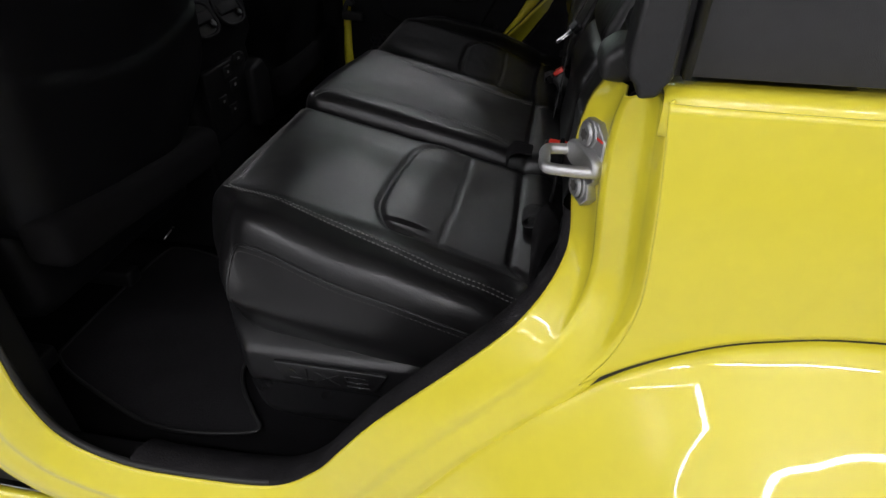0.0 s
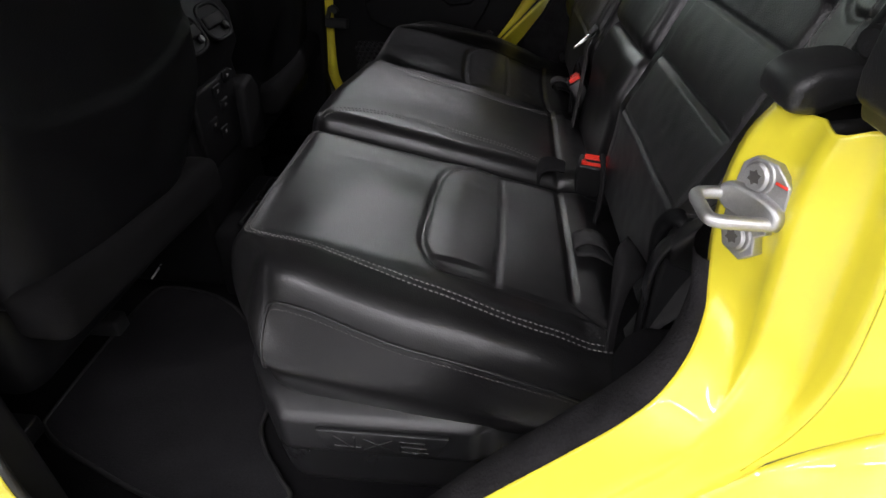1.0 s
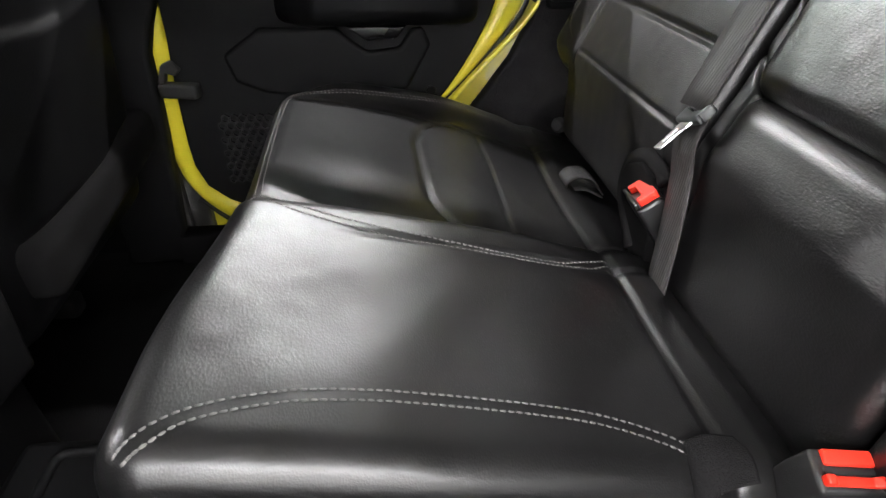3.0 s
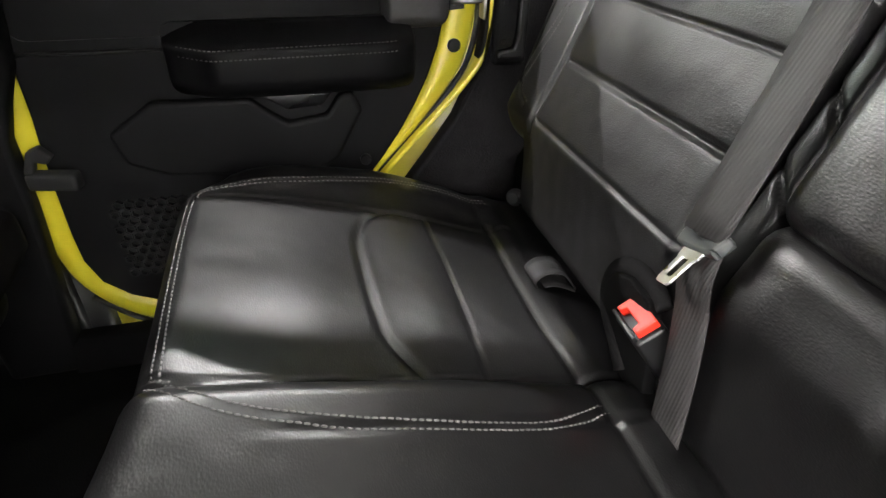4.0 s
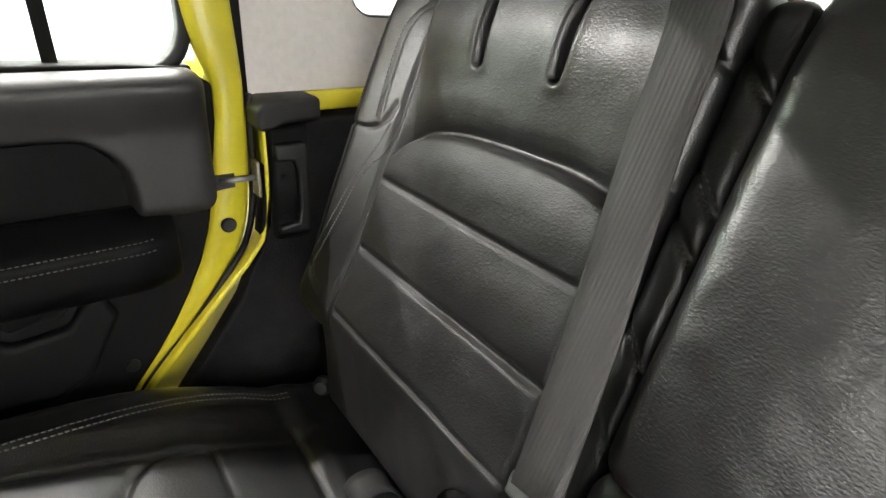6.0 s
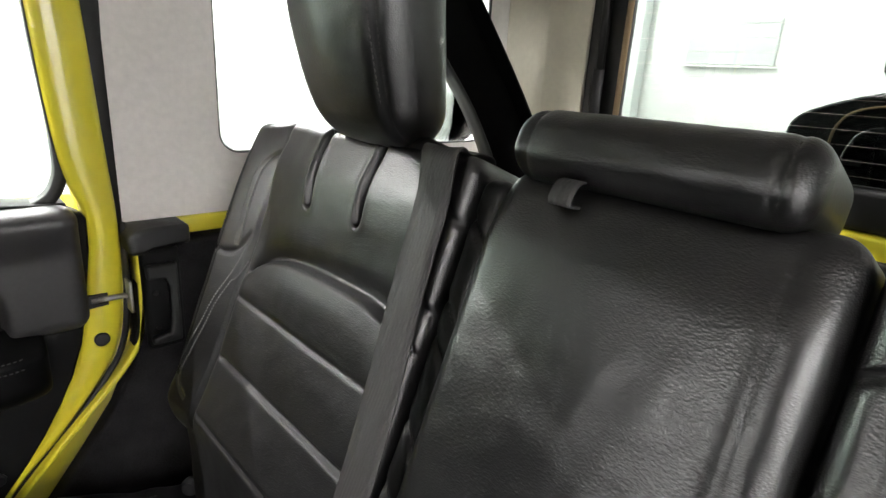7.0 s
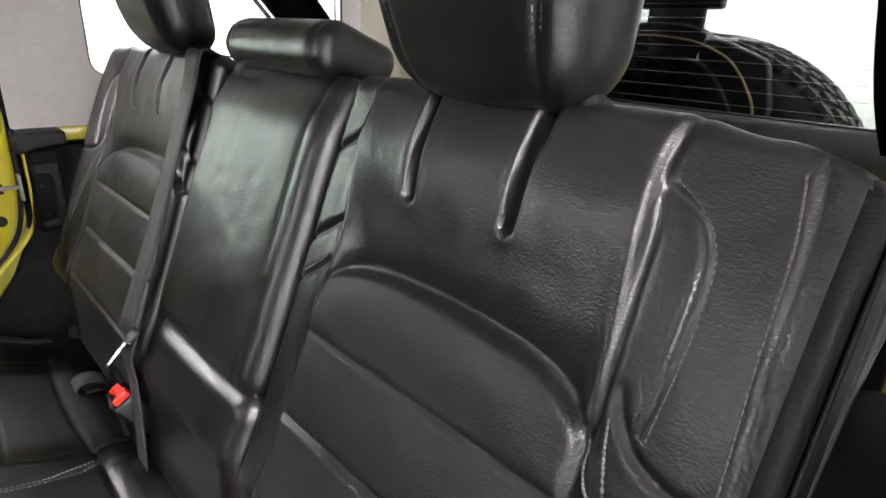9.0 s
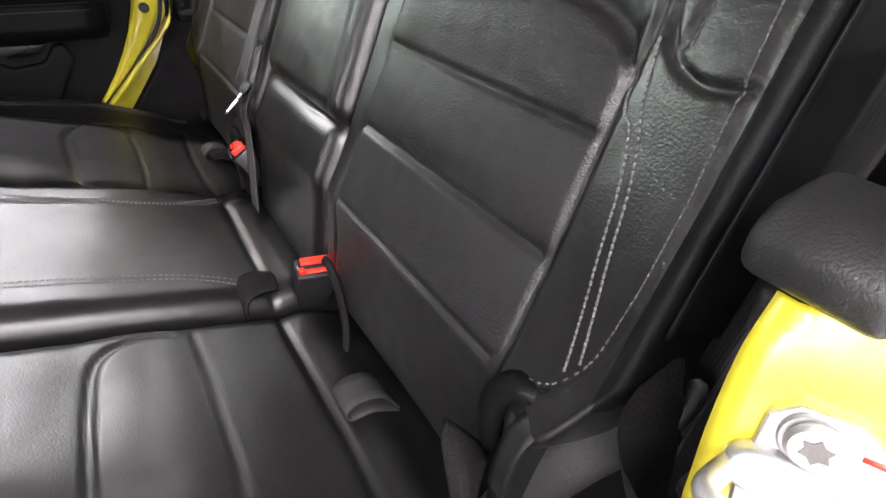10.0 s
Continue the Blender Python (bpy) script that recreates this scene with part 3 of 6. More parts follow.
def outer_back_shape(p, arch=ARCH, inset=0.0):
    a, b, c = p.T
    # lower outer corner is cut away in a curve
    low = 0.95 + 0.105 * smoothstep(-a, 0.505, 0.535) + 0.095 * smoothstep(-a, 0.54, 0.63) ** 2
    z = low + (b - 0.93) * (1.515 - low) / (1.515 - 0.93)
    z = z - (0.010 * smoothstep(-a, 0.50, 0.56) + 0.016 * smoothstep(-a, 0.56, 0.63)) * smoothstep(b, 1.4, 1.515)
    y = a
    ab = np.column_stack([y, z])
    front = smoothstep(c, -0.06, -0.008)
    c = c * (1 - 0.55 * smoothstep(-a, 0.50, 0.62))
    h = np.zeros(len(p))
    inner = smoothstep(-y, 0.194 - inset, 0.212 - inset) * (1 - smoothstep(-y, 0.500, 0.518))
    for q, d, w in ((LINE_A, 0.0034, 0.0027), (LINE_B, 0.0060, 0.0036), (LINE_C, 0.0034, 0.0027)):
        h -= inner * d * np.exp(-((z - q) / w) ** 2)
    h += inner * (0.0025 * np.sin(np.clip((z - LINE_B) / (LINE_C - LINE_B), 0, 1) * np.pi) + 0.0022 * np.sin(np.clip((z - LINE_A) / (LINE_B - LINE_A), 0, 1) * np.pi))
    # padded arch: the panel swells towards it, the leather above starts low
    da = line_dist(ab, arch)
    arch_z = np.interp(-y, -arch[:, 0], arch[:, 1])
    above = smoothstep(z - arch_z, -0.007, 0.007)
    span = smoothstep(-y, 0.205 - 2 * inset, 0.24 - 2 * inset) * (1 - smoothstep(-y, 0.49, 0.515))
    h += above * (-0.017 * np.exp(-da / 0.030) * span) + (1 - above) * 0.004 * np.exp(-((da - 0.03) / 0.03) ** 2) * inner * smoothstep(z, LINE_C - 0.01, LINE_C + 0.02)
    h -= 0.004 * np.exp(-(da / 0.004) ** 2)
    h += 0.010 * np.exp(-((z - 1.45) / 0.045) ** 2) * inner
    # two finger-wide slots
    for line in (((-0.293, 1.418), (-0.288, 1.53)), ((-0.404, 1.418), (-0.41, 1.53))):
        d = line_dist(ab, line)
        h -= 0.020 * (1 - smoothstep(d, 0.0030, 0.0085))
        h += 0.0008 * np.exp(-((d - 0.012) / 0.004) ** 2)
    # wing bolster
    h += 0.026 * np.clip((-y - 0.512) / 0.12, 0, 1) * (1 - 0.4 * smoothstep(z, 1.40, 1.52))
    h -= 0.0050 * np.exp(-(line_dist(ab, WING_SEAM) / 0.0042) ** 2)
    h -= 0.0030 * np.exp(-(line_dist(ab, PAD) / 0.0030) ** 2)
    h -= 0.0036 * np.exp(-(line_dist(ab, PAD_FOOT) / 0.0034) ** 2)
    h -= 0.0020 * np.exp(-(line_dist(ab, OUT_SEAM) / 0.0030) ** 2)
    # inner border with gathered bands
    h -= 0.005 * smoothstep(y - inset, -0.208, -0.19)
    h -= 0.003 * np.exp(-(line_dist(ab - [inset, 0], IN_SEAM) / 0.006) ** 2)
    for za, zb in ((1.462, 1.432), (1.376, 1.340), (1.336, 1.296)):
        h -= 0.005 * np.exp(-(line_dist(ab - [inset, 0], ((-0.205, za), (-0.15, zb))) / 0.0035) ** 2)
    h += 0.0013 * wobble(ab, 12, 2.0) + 0.0004 * wobble(ab, 45, 5.0)
    return back_place(y, z, c + h * front)


def outer_back(base, mirror, edge):
    v, f, surf = pillow((edge, 0.93, -0.13), (-0.150, 1.515, 0.0), 0.020, (0.0027, 0.0027, 0.008), (lambda p: outer_back_shape(p, ARCH_FAR, 0.026)) if mirror else outer_back_shape, mirror)
    me = mesh_of("backrest", v, f[:, ::-1])
    base = part("backrest", me, LEATHER, base)
    # the panel below the arch is covered in matt leather
    me.materials.append(LEATHER_INSERT)
    mid = v[f].mean(1)
    yy = 2 * CY - mid[:, 1] if mirror else mid[:, 1]
    arch = ARCH_FAR if mirror else ARCH
    inside = (yy < (-0.176 if mirror else -0.202)) & (yy > -0.513) & (mid[:, 2] < np.interp(-yy, -arch[:, 0], arch[:, 1]) - 0.002) & (mid[:, 0] < back_place(0, mid[:, 2], -0.03)[:, 0])
    # the outer side, past the last seam, is dull leather, its lowered sheen imitating shade
    me.materials.append(LEATHER_FLAT)
    side = (yy < edge + 0.013) & (mid[:, 2] > 1.13)
    me.polygons.foreach_set("material_index", np.where(side, 2, inside.astype(int)))

    def back_of(line):
        """Heights on the finished back, turned into the block's own b."""
        q = np.array(line, float)
        low = 0.95 + 0.105 * smoothstep(-q[:, 0], 0.505, 0.535) + 0.095 * smoothstep(-q[:, 0], 0.54, 0.63) ** 2
        return np.column_stack([q[:, 0], 0.93 + (q[:, 1] - low) * (1.515 - 0.93) / (1.515 - low)])
    double = back_of(smooth_line([(-0.520, 1.322), (-0.526, 1.300), (-0.539, 1.278), (-0.553, 1.248), (-0.563, 1.210), (-0.574, 1.172), (-0.582, 1.142)], 50))
    seam = back_of(OUT_SEAM)
    pad = back_of(PAD)
    bands = [back_of([(-0.200, 1.339), (-0.158, 1.308)]), back_of([(-0.200, 1.330), (-0.158, 1.299)])]
    light = [stitches(surf, double, offset=0.0044, step=0.0062, width=0.0026), stitches(surf, double, offset=-0.0044, step=0.0062, width=0.0026)] + [stitches(surf, q) for q in bands]
    tagged(part("stitching", mesh_of("stitching", *gather(*light)), THREAD, base, "double row of grey thread"), kind="stuff")
    dark = [stitches(surf, seam, offset=0.007), stitches(surf, pad, offset=-0.006)]
    tagged(part("seam_stitching", mesh_of("seam_stitching", *gather(*dark)), THREAD_DARK, base, "row of dark thread"), kind="stuff")
    # cloth-faced outer side behind the leather edge
    bs, cs = np.linspace(1.00, 1.495, 40), np.linspace(-0.122, -0.018, 12)
    grid = [surf.flank([(b, c) for b in bs]) for c in cs]
    part("side_cloth", thickened(*loft([p + nn * 0.0035 for p, nn in grid]), 0.0025), LEATHER_FLAT, base, "dull black side cover")
    return surf


outer_back(rear_narrow, False, -0.622)
outer_back(rear_wide, True, -0.596)
far_back = rear_wide


def armrest_shape(p):
    a, b, c = p.T
    ab = np.column_stack([a, b])
    front = smoothstep(c, -0.05, 0.02)
    e = np.abs(a - CY)
    h = 0.009 * (1 - (e / 0.15) ** 2) + 0.0014 * wobble(ab, 12, 3.0) + 0.0006 * wobble(ab, 45, 6.0)
    h -= 0.002 * np.exp(-((e - 0.124) / 0.004) ** 2)
    h -= 0.018 * smoothstep(b, 1.44, 1.51)
    return back_place(a, b, c + h * front)


v, f, surf = pillow((-0.146, 1.158, -0.11), (0.142, 1.512, 0.004), 0.024, (0.004, 0.004, 0.008), armrest_shape)
part("armrest", mesh_of("armrest", v, f[:, ::-1]), LEATHER, far_back, "folded-up leather armrest")


def gusset_shape(p):
    a, b, c = p.T
    ab = np.column_stack([a, b])
    h = np.zeros(len(p))
    for zc in (1.455, 1.375, 1.340, 1.255, 1.190):
        h -= 0.006 * np.exp(-(line_dist(ab, ((0.142, zc - 0.030), (0.185, zc + 0.012))) / 0.0035) ** 2)
    return back_place(a, b, c + h * smoothstep(c, -0.07, -0.03) + 0.002 * wobble(ab, 25, 8.0))


v, f, surf = pillow((0.1435, 1.02, -0.09), (0.181, 1.500, -0.020), 0.014, (0.0035, 0.0035, 0.01), gusset_shape)
gusset = part("gusset", mesh_of("gusset", v, f[:, ::-1]), LEATHER_SOFT, far_back, "gathered leather strip beside the armrest")
rows = [stitches(surf, [(0.150, zc - 0.016), (0.176, zc + 0.010)], offset=o) for zc in (1.366, 1.246) for o in (0.0, 0.007)]
tagged(part("stitching", mesh_of("stitching", *gather(*rows)), THREAD_DARK, gusset, "rows of dark thread"), kind="stuff")


def lower_shape(p):
    a, b, c = p.T
    ab = np.column_stack([a, b])
    h = 0.0015 * wobble(ab, 14, 1.5) + 0.008 * smoothstep(b, 1.02, 1.12) * (1 - smoothstep(np.abs(a - CY), 0.07, 0.13))
    return back_place(a, b, c + h * smoothstep(c, -0.04, 0.02))


v, f, surf = pillow((-0.148, 0.92, -0.10), (0.145, 1.166, 0.000), 0.030, (0.005, 0.005, 0.01), lower_shape)
part("lower_panel", mesh_of("lower_panel", v, f[:, ::-1]), LEATHER, far_back)


# ---- head restraints ----
def outer_rest(mirror):
    base = thing("head_restraint", "tall black leather head restraint on the rear backrest", "head restraint", "rear head restraints")
    mid, half = (-0.318, 0.107) if mirror else (-0.345, 0.124)

    def shape(p):
        a, b, c = p.T
        t = (b - 1.525) / 0.235
        wide = 0.82 + 0.18 * np.sin(np.clip(t * 1.3 + 0.10, 0, 1) * np.pi / 2) - 0.10 * smoothstep(t, 0.75, 1.0)
        y = mid + (a - mid) * wide
        ab = np.column_stack([a, b])
        front = smoothstep(c, -0.06, 0.0)
        h = 0.020 * np.sin(np.clip(t, 0, 1) * np.pi) * (1 - ((a - mid) / 0.13) ** 2) * front
        h -= 0.004 * np.exp(-((np.abs(a - mid) - 0.082) / 0.004) ** 2) * front
        h += 0.001 * wobble(ab, 20, 2)
        x = 0.196 - 0.20 * (b - 1.525) + 0.25 * (b - 1.525) ** 2 - (c + h)
        return np.column_stack([x, y, b + 0.01 * ((a - mid) / 0.12) ** 2 * (1 - t)])
    v, f, surf = pillow((mid - half, 1.500 if mirror else 1.494, -0.088), (mid + half, 1.76, 0.0), 0.042, (0.0045, 0.0045, 0.006), shape, mirror)
    part("pad", mesh_of("pad", v, f[:, ::-1]), LEATHER, base)
    rows = [stitches(surf, [(s, 1.548), (s, 1.735)], offset=o) for s in (mid - 0.082, mid + 0.082) for o in (-0.004, 0.004)]
    tagged(part("stitching", mesh_of("stitching", *gather(*rows)), THREAD_DARK, base, "double row of dark thread"), kind="stuff")
    for y in (mid + 0.060, mid - 0.060):
        yy = y if not mirror else 2 * CY - y
        part("post", tube("post", [(0.262, yy, 1.47), (0.252, yy, 1.58)], 0.006, 12, up=(0, 1, 0)), STEEL, base, "chrome post")
    v2, f2, _ = pillow((mid - 0.094, 1.502, -0.090), (mid + 0.094, 1.523, 0.000), 0.010, (0.01, 0.006, 0.01), lambda p: back_place(*p.T), mirror)
    part("skirt", mesh_of("skirt", v2, f2[:, ::-1]), LEATHER_FLAT, base)
    return base


outer_rest(False), outer_rest(True)

mid_rest = thing("head_restraint", "low roll-shaped black leather head restraint in the middle", "head restraint", "rear head restraints")


def roll_shape(p):
    a, b, c = p.T
    ab = np.column_stack([a, b])
    e = np.abs(a - 0.012) / 0.122
    h = 0.006 * np.sin(np.clip((b - 1.500) / 0.062, 0, 1) * np.pi) - 0.005 * np.exp(-((e - 0.82) / 0.03) ** 2) + 0.001 * wobble(ab, 40, 1)
    return back_place(a, b, c + h)


v, f, surf = pillow((-0.112, 1.503, -0.10), (0.134, 1.564, 0.012), 0.024, (0.004, 0.004, 0.005), roll_shape)
part("pad", mesh_of("pad", v, f[:, ::-1]), LEATHER, mid_rest)
rows = [stitches(surf, [(s, 1.510), (s, 1.558)]) for s in (-0.092, 0.113)]
tagged(part("stitching", mesh_of("stitching", *gather(*rows)), THREAD_DARK, mid_rest, "row of dark thread"), kind="stuff")
v2, f2, _ = pillow((-0.095, 1.484, -0.095), (0.120, 1.512, -0.012), 0.012, (0.01, 0.008, 0.01), lambda p: back_place(*p.T))
part("base", mesh_of("base", v2, f2[:, ::-1]), LEATHER_FLAT, mid_rest)
for y in (CY - 0.06, CY + 0.06):
    part("post", tube("post", [back_place(y, 1.48, -0.055), back_place(y, 1.55, -0.055)], 0.006, 12, up=(0, 1, 0)), PLASTIC_SMOOTH, mid_rest, "black post")
part("pull_loop", mesh_of("pull_loop", *sweep(smooth_line([back_place(0.060, 1.512, -0.02), back_place(0.060, 1.504, 0.010), back_place(0.060, 1.486, 0.014), back_place(0.060, 1.490, -0.01)], 16),
                                               strap_section(0.002, 0.022), up=(0, 1, 0))), WEBBING, mid_rest, "small black webbing loop")


# ---- car body, near side ----
car = thing("car", "bright yellow car body with one rear door open", "car")

# door opening: its inner lip (x, y, z) and its outer edge (x, z), from the rear pillar's top down, along the sill and up the middle pillar
LIP = [(0.050, -0.692, 1.284), (0.038, -0.693, 1.262), (0.032, -0.695, 1.230), (0.033, -0.696, 1.200), (0.036, -0.697, 1.170), (0.039, -0.704, 1.142), (0.036, -0.722, 1.122), (0.022, -0.748, 1.100), (0.001, -0.767, 1.074),
       (-0.023, -0.774, 1.046), (-0.062, -0.775, 1.000), (-0.121, -0.775, 0.932), (-0.160, -0.775, 0.884), (-0.198, -0.775, 0.830), (-0.235, -0.775, 0.780), (-0.30, -0.775, 0.730), (-0.412, -0.775, 0.714), (-0.525, -0.775, 0.715),
       (-0.605, -0.775, 0.755), (-0.632, -0.775, 0.833), (-0.630, -0.775, 0.95), (-0.634, -0.77, 1.20), (-0.64, -0.75, 1.50), (-0.64, -0.73, 1.83)]
OUT = [(0.078, 1.302), (0.083, 1.265), (0.087, 1.23), (0.090, 1.195), (0.092, 1.165), (0.092, 1.14), (0.088, 1.112), (0.078, 1.078), (0.060, 1.042),
       (0.036, 1.005), (0.000, 0.958), (-0.050, 0.892), (-0.088, 0.835), (-0.122, 0.775), (-0.160, 0.715), (-0.24, 0.655), (-0.40, 0.628), (-0.53, 0.630),
       (-0.65, 0.67), (-0.71, 0.76), (-0.72, 0.93), (-0.722, 1.20), (-0.725, 1.50), (-0.725, 1.83)]


def side_y(x, z):
    """The body side's gentle barrel."""
    return -0.805 + 0.010 * ((z - 1.12) / 0.2) ** 2


def along(points, n, m=400):
    """Points at even steps of the row number, so that the two edges stay paired."""
    return smooth_line(points, n - 1)


n = 230
lip, out = along(LIP, n), along(OUT, n)
low = smoothstep(1.13 - lip[:, 2], 0.0, 0.08)
rows = []
for u, w, push in ((0.0, -0.55, 0.0), (0.0, 0.0, 0.0), (0.02, 0.03, 0.0), (0.10, 0.09, 0.0), (0.25, 0.24, 0.0), (0.36, 0.36, 0.0), (0.44, 0.46, 0.005), (0.50, 0.54, 0.008), (0.57, 0.60, 0.007),
                   (0.66, 0.66, 0.0), (0.76, 0.74, -0.005), (0.86, 0.84, -0.002), (0.92, 0.93, 0.0), (0.97, 0.985, 0.0), (1.0, 1.0, 0.0), (1.06, 1.0, 0.0), (1.12, 1.0, 0.0)):
    xz = lip[:, [0, 2]] * (1 - u) + out * u
    way = lip[:, [0, 2]] - out
    way = way / (np.linalg.norm(way, axis=1)[:, None] + 1e-9)
    xz = xz + way * push * (1 - low)[:, None]
    yy = lip[:, 1] * (1 - w) + (side_y(0, np.clip(xz[:, 1], 1.06, 2.0)) - 0.0004) * w - low * 0.010 * math.sin(math.pi * min(max(u, 0.0), 1.0)) + low * (0.006 * math.exp(-((u - 0.62) / 0.12) ** 2))
    if w < 0:
        yy = lip[:, 1] + 0.008
    rows.append(np.column_stack([xz[:, 0], yy, xz[:, 1]]))
part("door_jamb", thickened(*loft(rows), 0.002), PAINT, car)
seal_path = lip + [0, 0.008, 0]
part("jamb_seal", tube("jamb_seal", seal_path[150:], 0.0055, 8, up=(0, 1, 0)), RUBBER, car)
part("rocker", solid((-0.80, -0.812, 0.42), (-0.10, -0.790, 0.638), 0.01), PAINT, car)

# rear quarter panel: from the jamb's outer edge to the tail, above the wheel-arch gap
GAP = [(-0.25, 0.575), (-0.20, 0.64), (-0.165, 0.705), (-0.107, 0.80), (-0.042, 0.902), (0.012, 0.975), (0.041, 1.010), (0.09, 1.062), (0.148, 1.100), (0.20, 1.119), (0.27, 1.130), (0.45, 1.133), (0.65, 1.12), (0.82, 1.05), (0.95, 0.92)]
gap = resample(GAP, 160)
hull = []
left = resample(OUT[:9], 44)
for i, (lx, lz) in enumerate(left):
    row = []
    for j in range(60):
        t = j / 59
        x = lx + (1.16 - lx) * t ** 1.6
        gz = float(np.interp(x, gap[:, 0], gap[:, 1])) if x < 0.95 else 0.92
        f = i / (len(left) - 1)
        z = 1.300 + (gz + 0.004 - 1.300) * f
        z = z + (lz - (1.300 + (float(np.interp(lx, gap[:, 0], gap[:, 1])) + 0.004 - 1.300) * f)) * (1 - t) ** 6
        row.append((x, side_y(x, z), z))
    hull.append(row)
part("quarter_panel", thickened(*loft(hull), 0.002), PAINT, car)
top = [[(0.075 + 1.085 * k / 40, y, z) for k in range(41)] for y, z in ((-0.7987, 1.280), (-0.7978, 1.290), (-0.7968, 1.2985), (-0.7945, 1.3045), (-0.790, 1.308), (-0.784, 1.309), (-0.76, 1.309))]
part("belt_rail", thickened(*loft(top), 0.002), PAINT, car)

# wheel-arch flare, in body colour, with a dark gap above it
norm = np.gradient(gap, axis=0)
norm = np.column_stack([norm[:, 1], -norm[:, 0]])
norm /= np.linalg.norm(norm, axis=1)[:, None]
rows = []
for d, yy in ((0.004, -0.790), (0.005, -0.803), (0.008, -0.808), (0.02, -0.820), (0.045, -0.845), (0.07, -0.875), (0.088, -0.905), (0.10, -0.925), (0.115, -0.937), (0.14, -0.943), (0.20, -0.945), (0.26, -0.94)):
    q = gap + norm * d
    rows.append(np.column_stack([q[:, 0], np.full(len(q), yy), q[:, 1]]))
part("wheel_flare", thickened(*loft(rows), 0.003), PAINT, car, "body-coloured wheel-arch flare")
part("flare_seal", mesh_of("flare_seal", *sweep(np.column_stack([gap[:, 0], np.full(len(gap), -0.798), gap[:, 1]]), ring(0.005, 8), up=(0, 1, 0))), RUBBER, car)

# striker on the pillar
striker = thing("door_striker", "zinc-plated steel door striker loop bolted to the yellow pillar", "door striker")
S_MID, S_N = Vector((0.0435, -0.7215, 1.220)), Vector((-0.91, -0.40, 0.06)).normalized()
S_UP = Vector((0.03, 0.02, 1)).normalized()
S_SIDE = S_UP.cross(S_N).normalized() * -1
S_UP = S_SIDE.cross(S_N).normalized()
s_frame = Matrix.Translation(S_MID) @ Matrix((S_SIDE, S_UP, S_N)).transposed().to_4x4()


def on_striker(bm):
    bmesh.ops.transform(bm, matrix=s_frame, verts=bm.verts)
    bmesh.ops.recalc_face_normals(bm, faces=bm.faces)
    return bm


# across the plate: plus is inwards; up the plate; out of the plate
plate = [(0.020, 0.028), (0.012, 0.036), (-0.006, 0.037), (-0.021, 0.027), (-0.024, 0.010), (-0.016, 0.001), (-0.018, -0.010), (-0.011, -0.016), (-0.015, -0.028), (-0.006, -0.038), (0.012, -0.035), (0.019, -0.022), (0.021, 0.0)]
part("plate", on_striker(prism(plate, "z", -0.007, 0.0035, 0.0012)), ZINC, striker)
boss = [(0.027 * math.copysign(abs(math.cos(a)) ** 0.75, math.cos(a)), 0.004 + 0.0115 * math.copysign(abs(math.sin(a)) ** 0.75, math.sin(a))) for a in np.linspace(0, 2 * math.pi, 32, endpoint=False)]
part("boss", on_striker(prism(boss, "z", 0.0, 0.0105, 0.003, 3)), ZINC, striker)
loop = smooth_line([(0.050, -0.7435, 1.2215), (0.034, -0.7435, 1.2215), (0.018, -0.7435, 1.222), (0.0095, -0.7415, 1.222), (0.0065, -0.735, 1.222), (0.0065, -0.722, 1.222), (0.0065, -0.711, 1.222), (0.0095, -0.7045, 1.222), (0.018, -0.7025, 1.222), (0.034, -0.7025, 1.2225), (0.048, -0.7025, 1.223)], 70)
part("loop", tube("loop", loop, 0.0048, 12, up=(0, 0, 1)), ZINC, striker)
for (u, v) in ((0.003, 0.0245), (0.002, -0.0215)):
    part("washer", on_striker(disc((u, v, 0.0040), (0, 0, 1), 0.0125, 0.0022, 28, 0.0008)), ZINC, striker)
    bolt = part("bolt", on_striker(disc((u, v, 0.0066), (0, 0, 1), 0.0102, 0.0046, 24, 0.0016)), ZINC, striker)
    star = [(0.0056 * (1 if k % 2 else 0.66) * math.cos(k * math.pi / 6), 0.0056 * (1 if k % 2 else 0.66) * math.sin(k * math.pi / 6)) for k in range(12)]
    # raised star; its darker metal stands in for the hollow's shade
    part("socket", on_striker(prism([(u + a, v + b) for a, b in star], "z", 0.0086, 0.0092)), ZINC_SHADED, bolt)
part("paint_mark", on_striker(solid((-0.0195, 0.0250, 0.0030), (-0.0100, 0.0270, 0.0039))), RED, striker, "red check mark")


# ---- hard top, windows and roof ----
def rounded_rect(x0, x1, z0, z1, r, n=12):
    pts = []
    for cx, cz, a in ((x1 - r, z1 - r, 0), (x0 + r, z1 - r, 90), (x0 + r, z0 + r, 180), (x1 - r, z0 + r, 270)):
        pts += [(cx + r * math.cos(math.radians(a + 90 * k / n)), cz + r * math.sin(math.radians(a + 90 * k / n))) for k in range(n + 1)]
    return pts


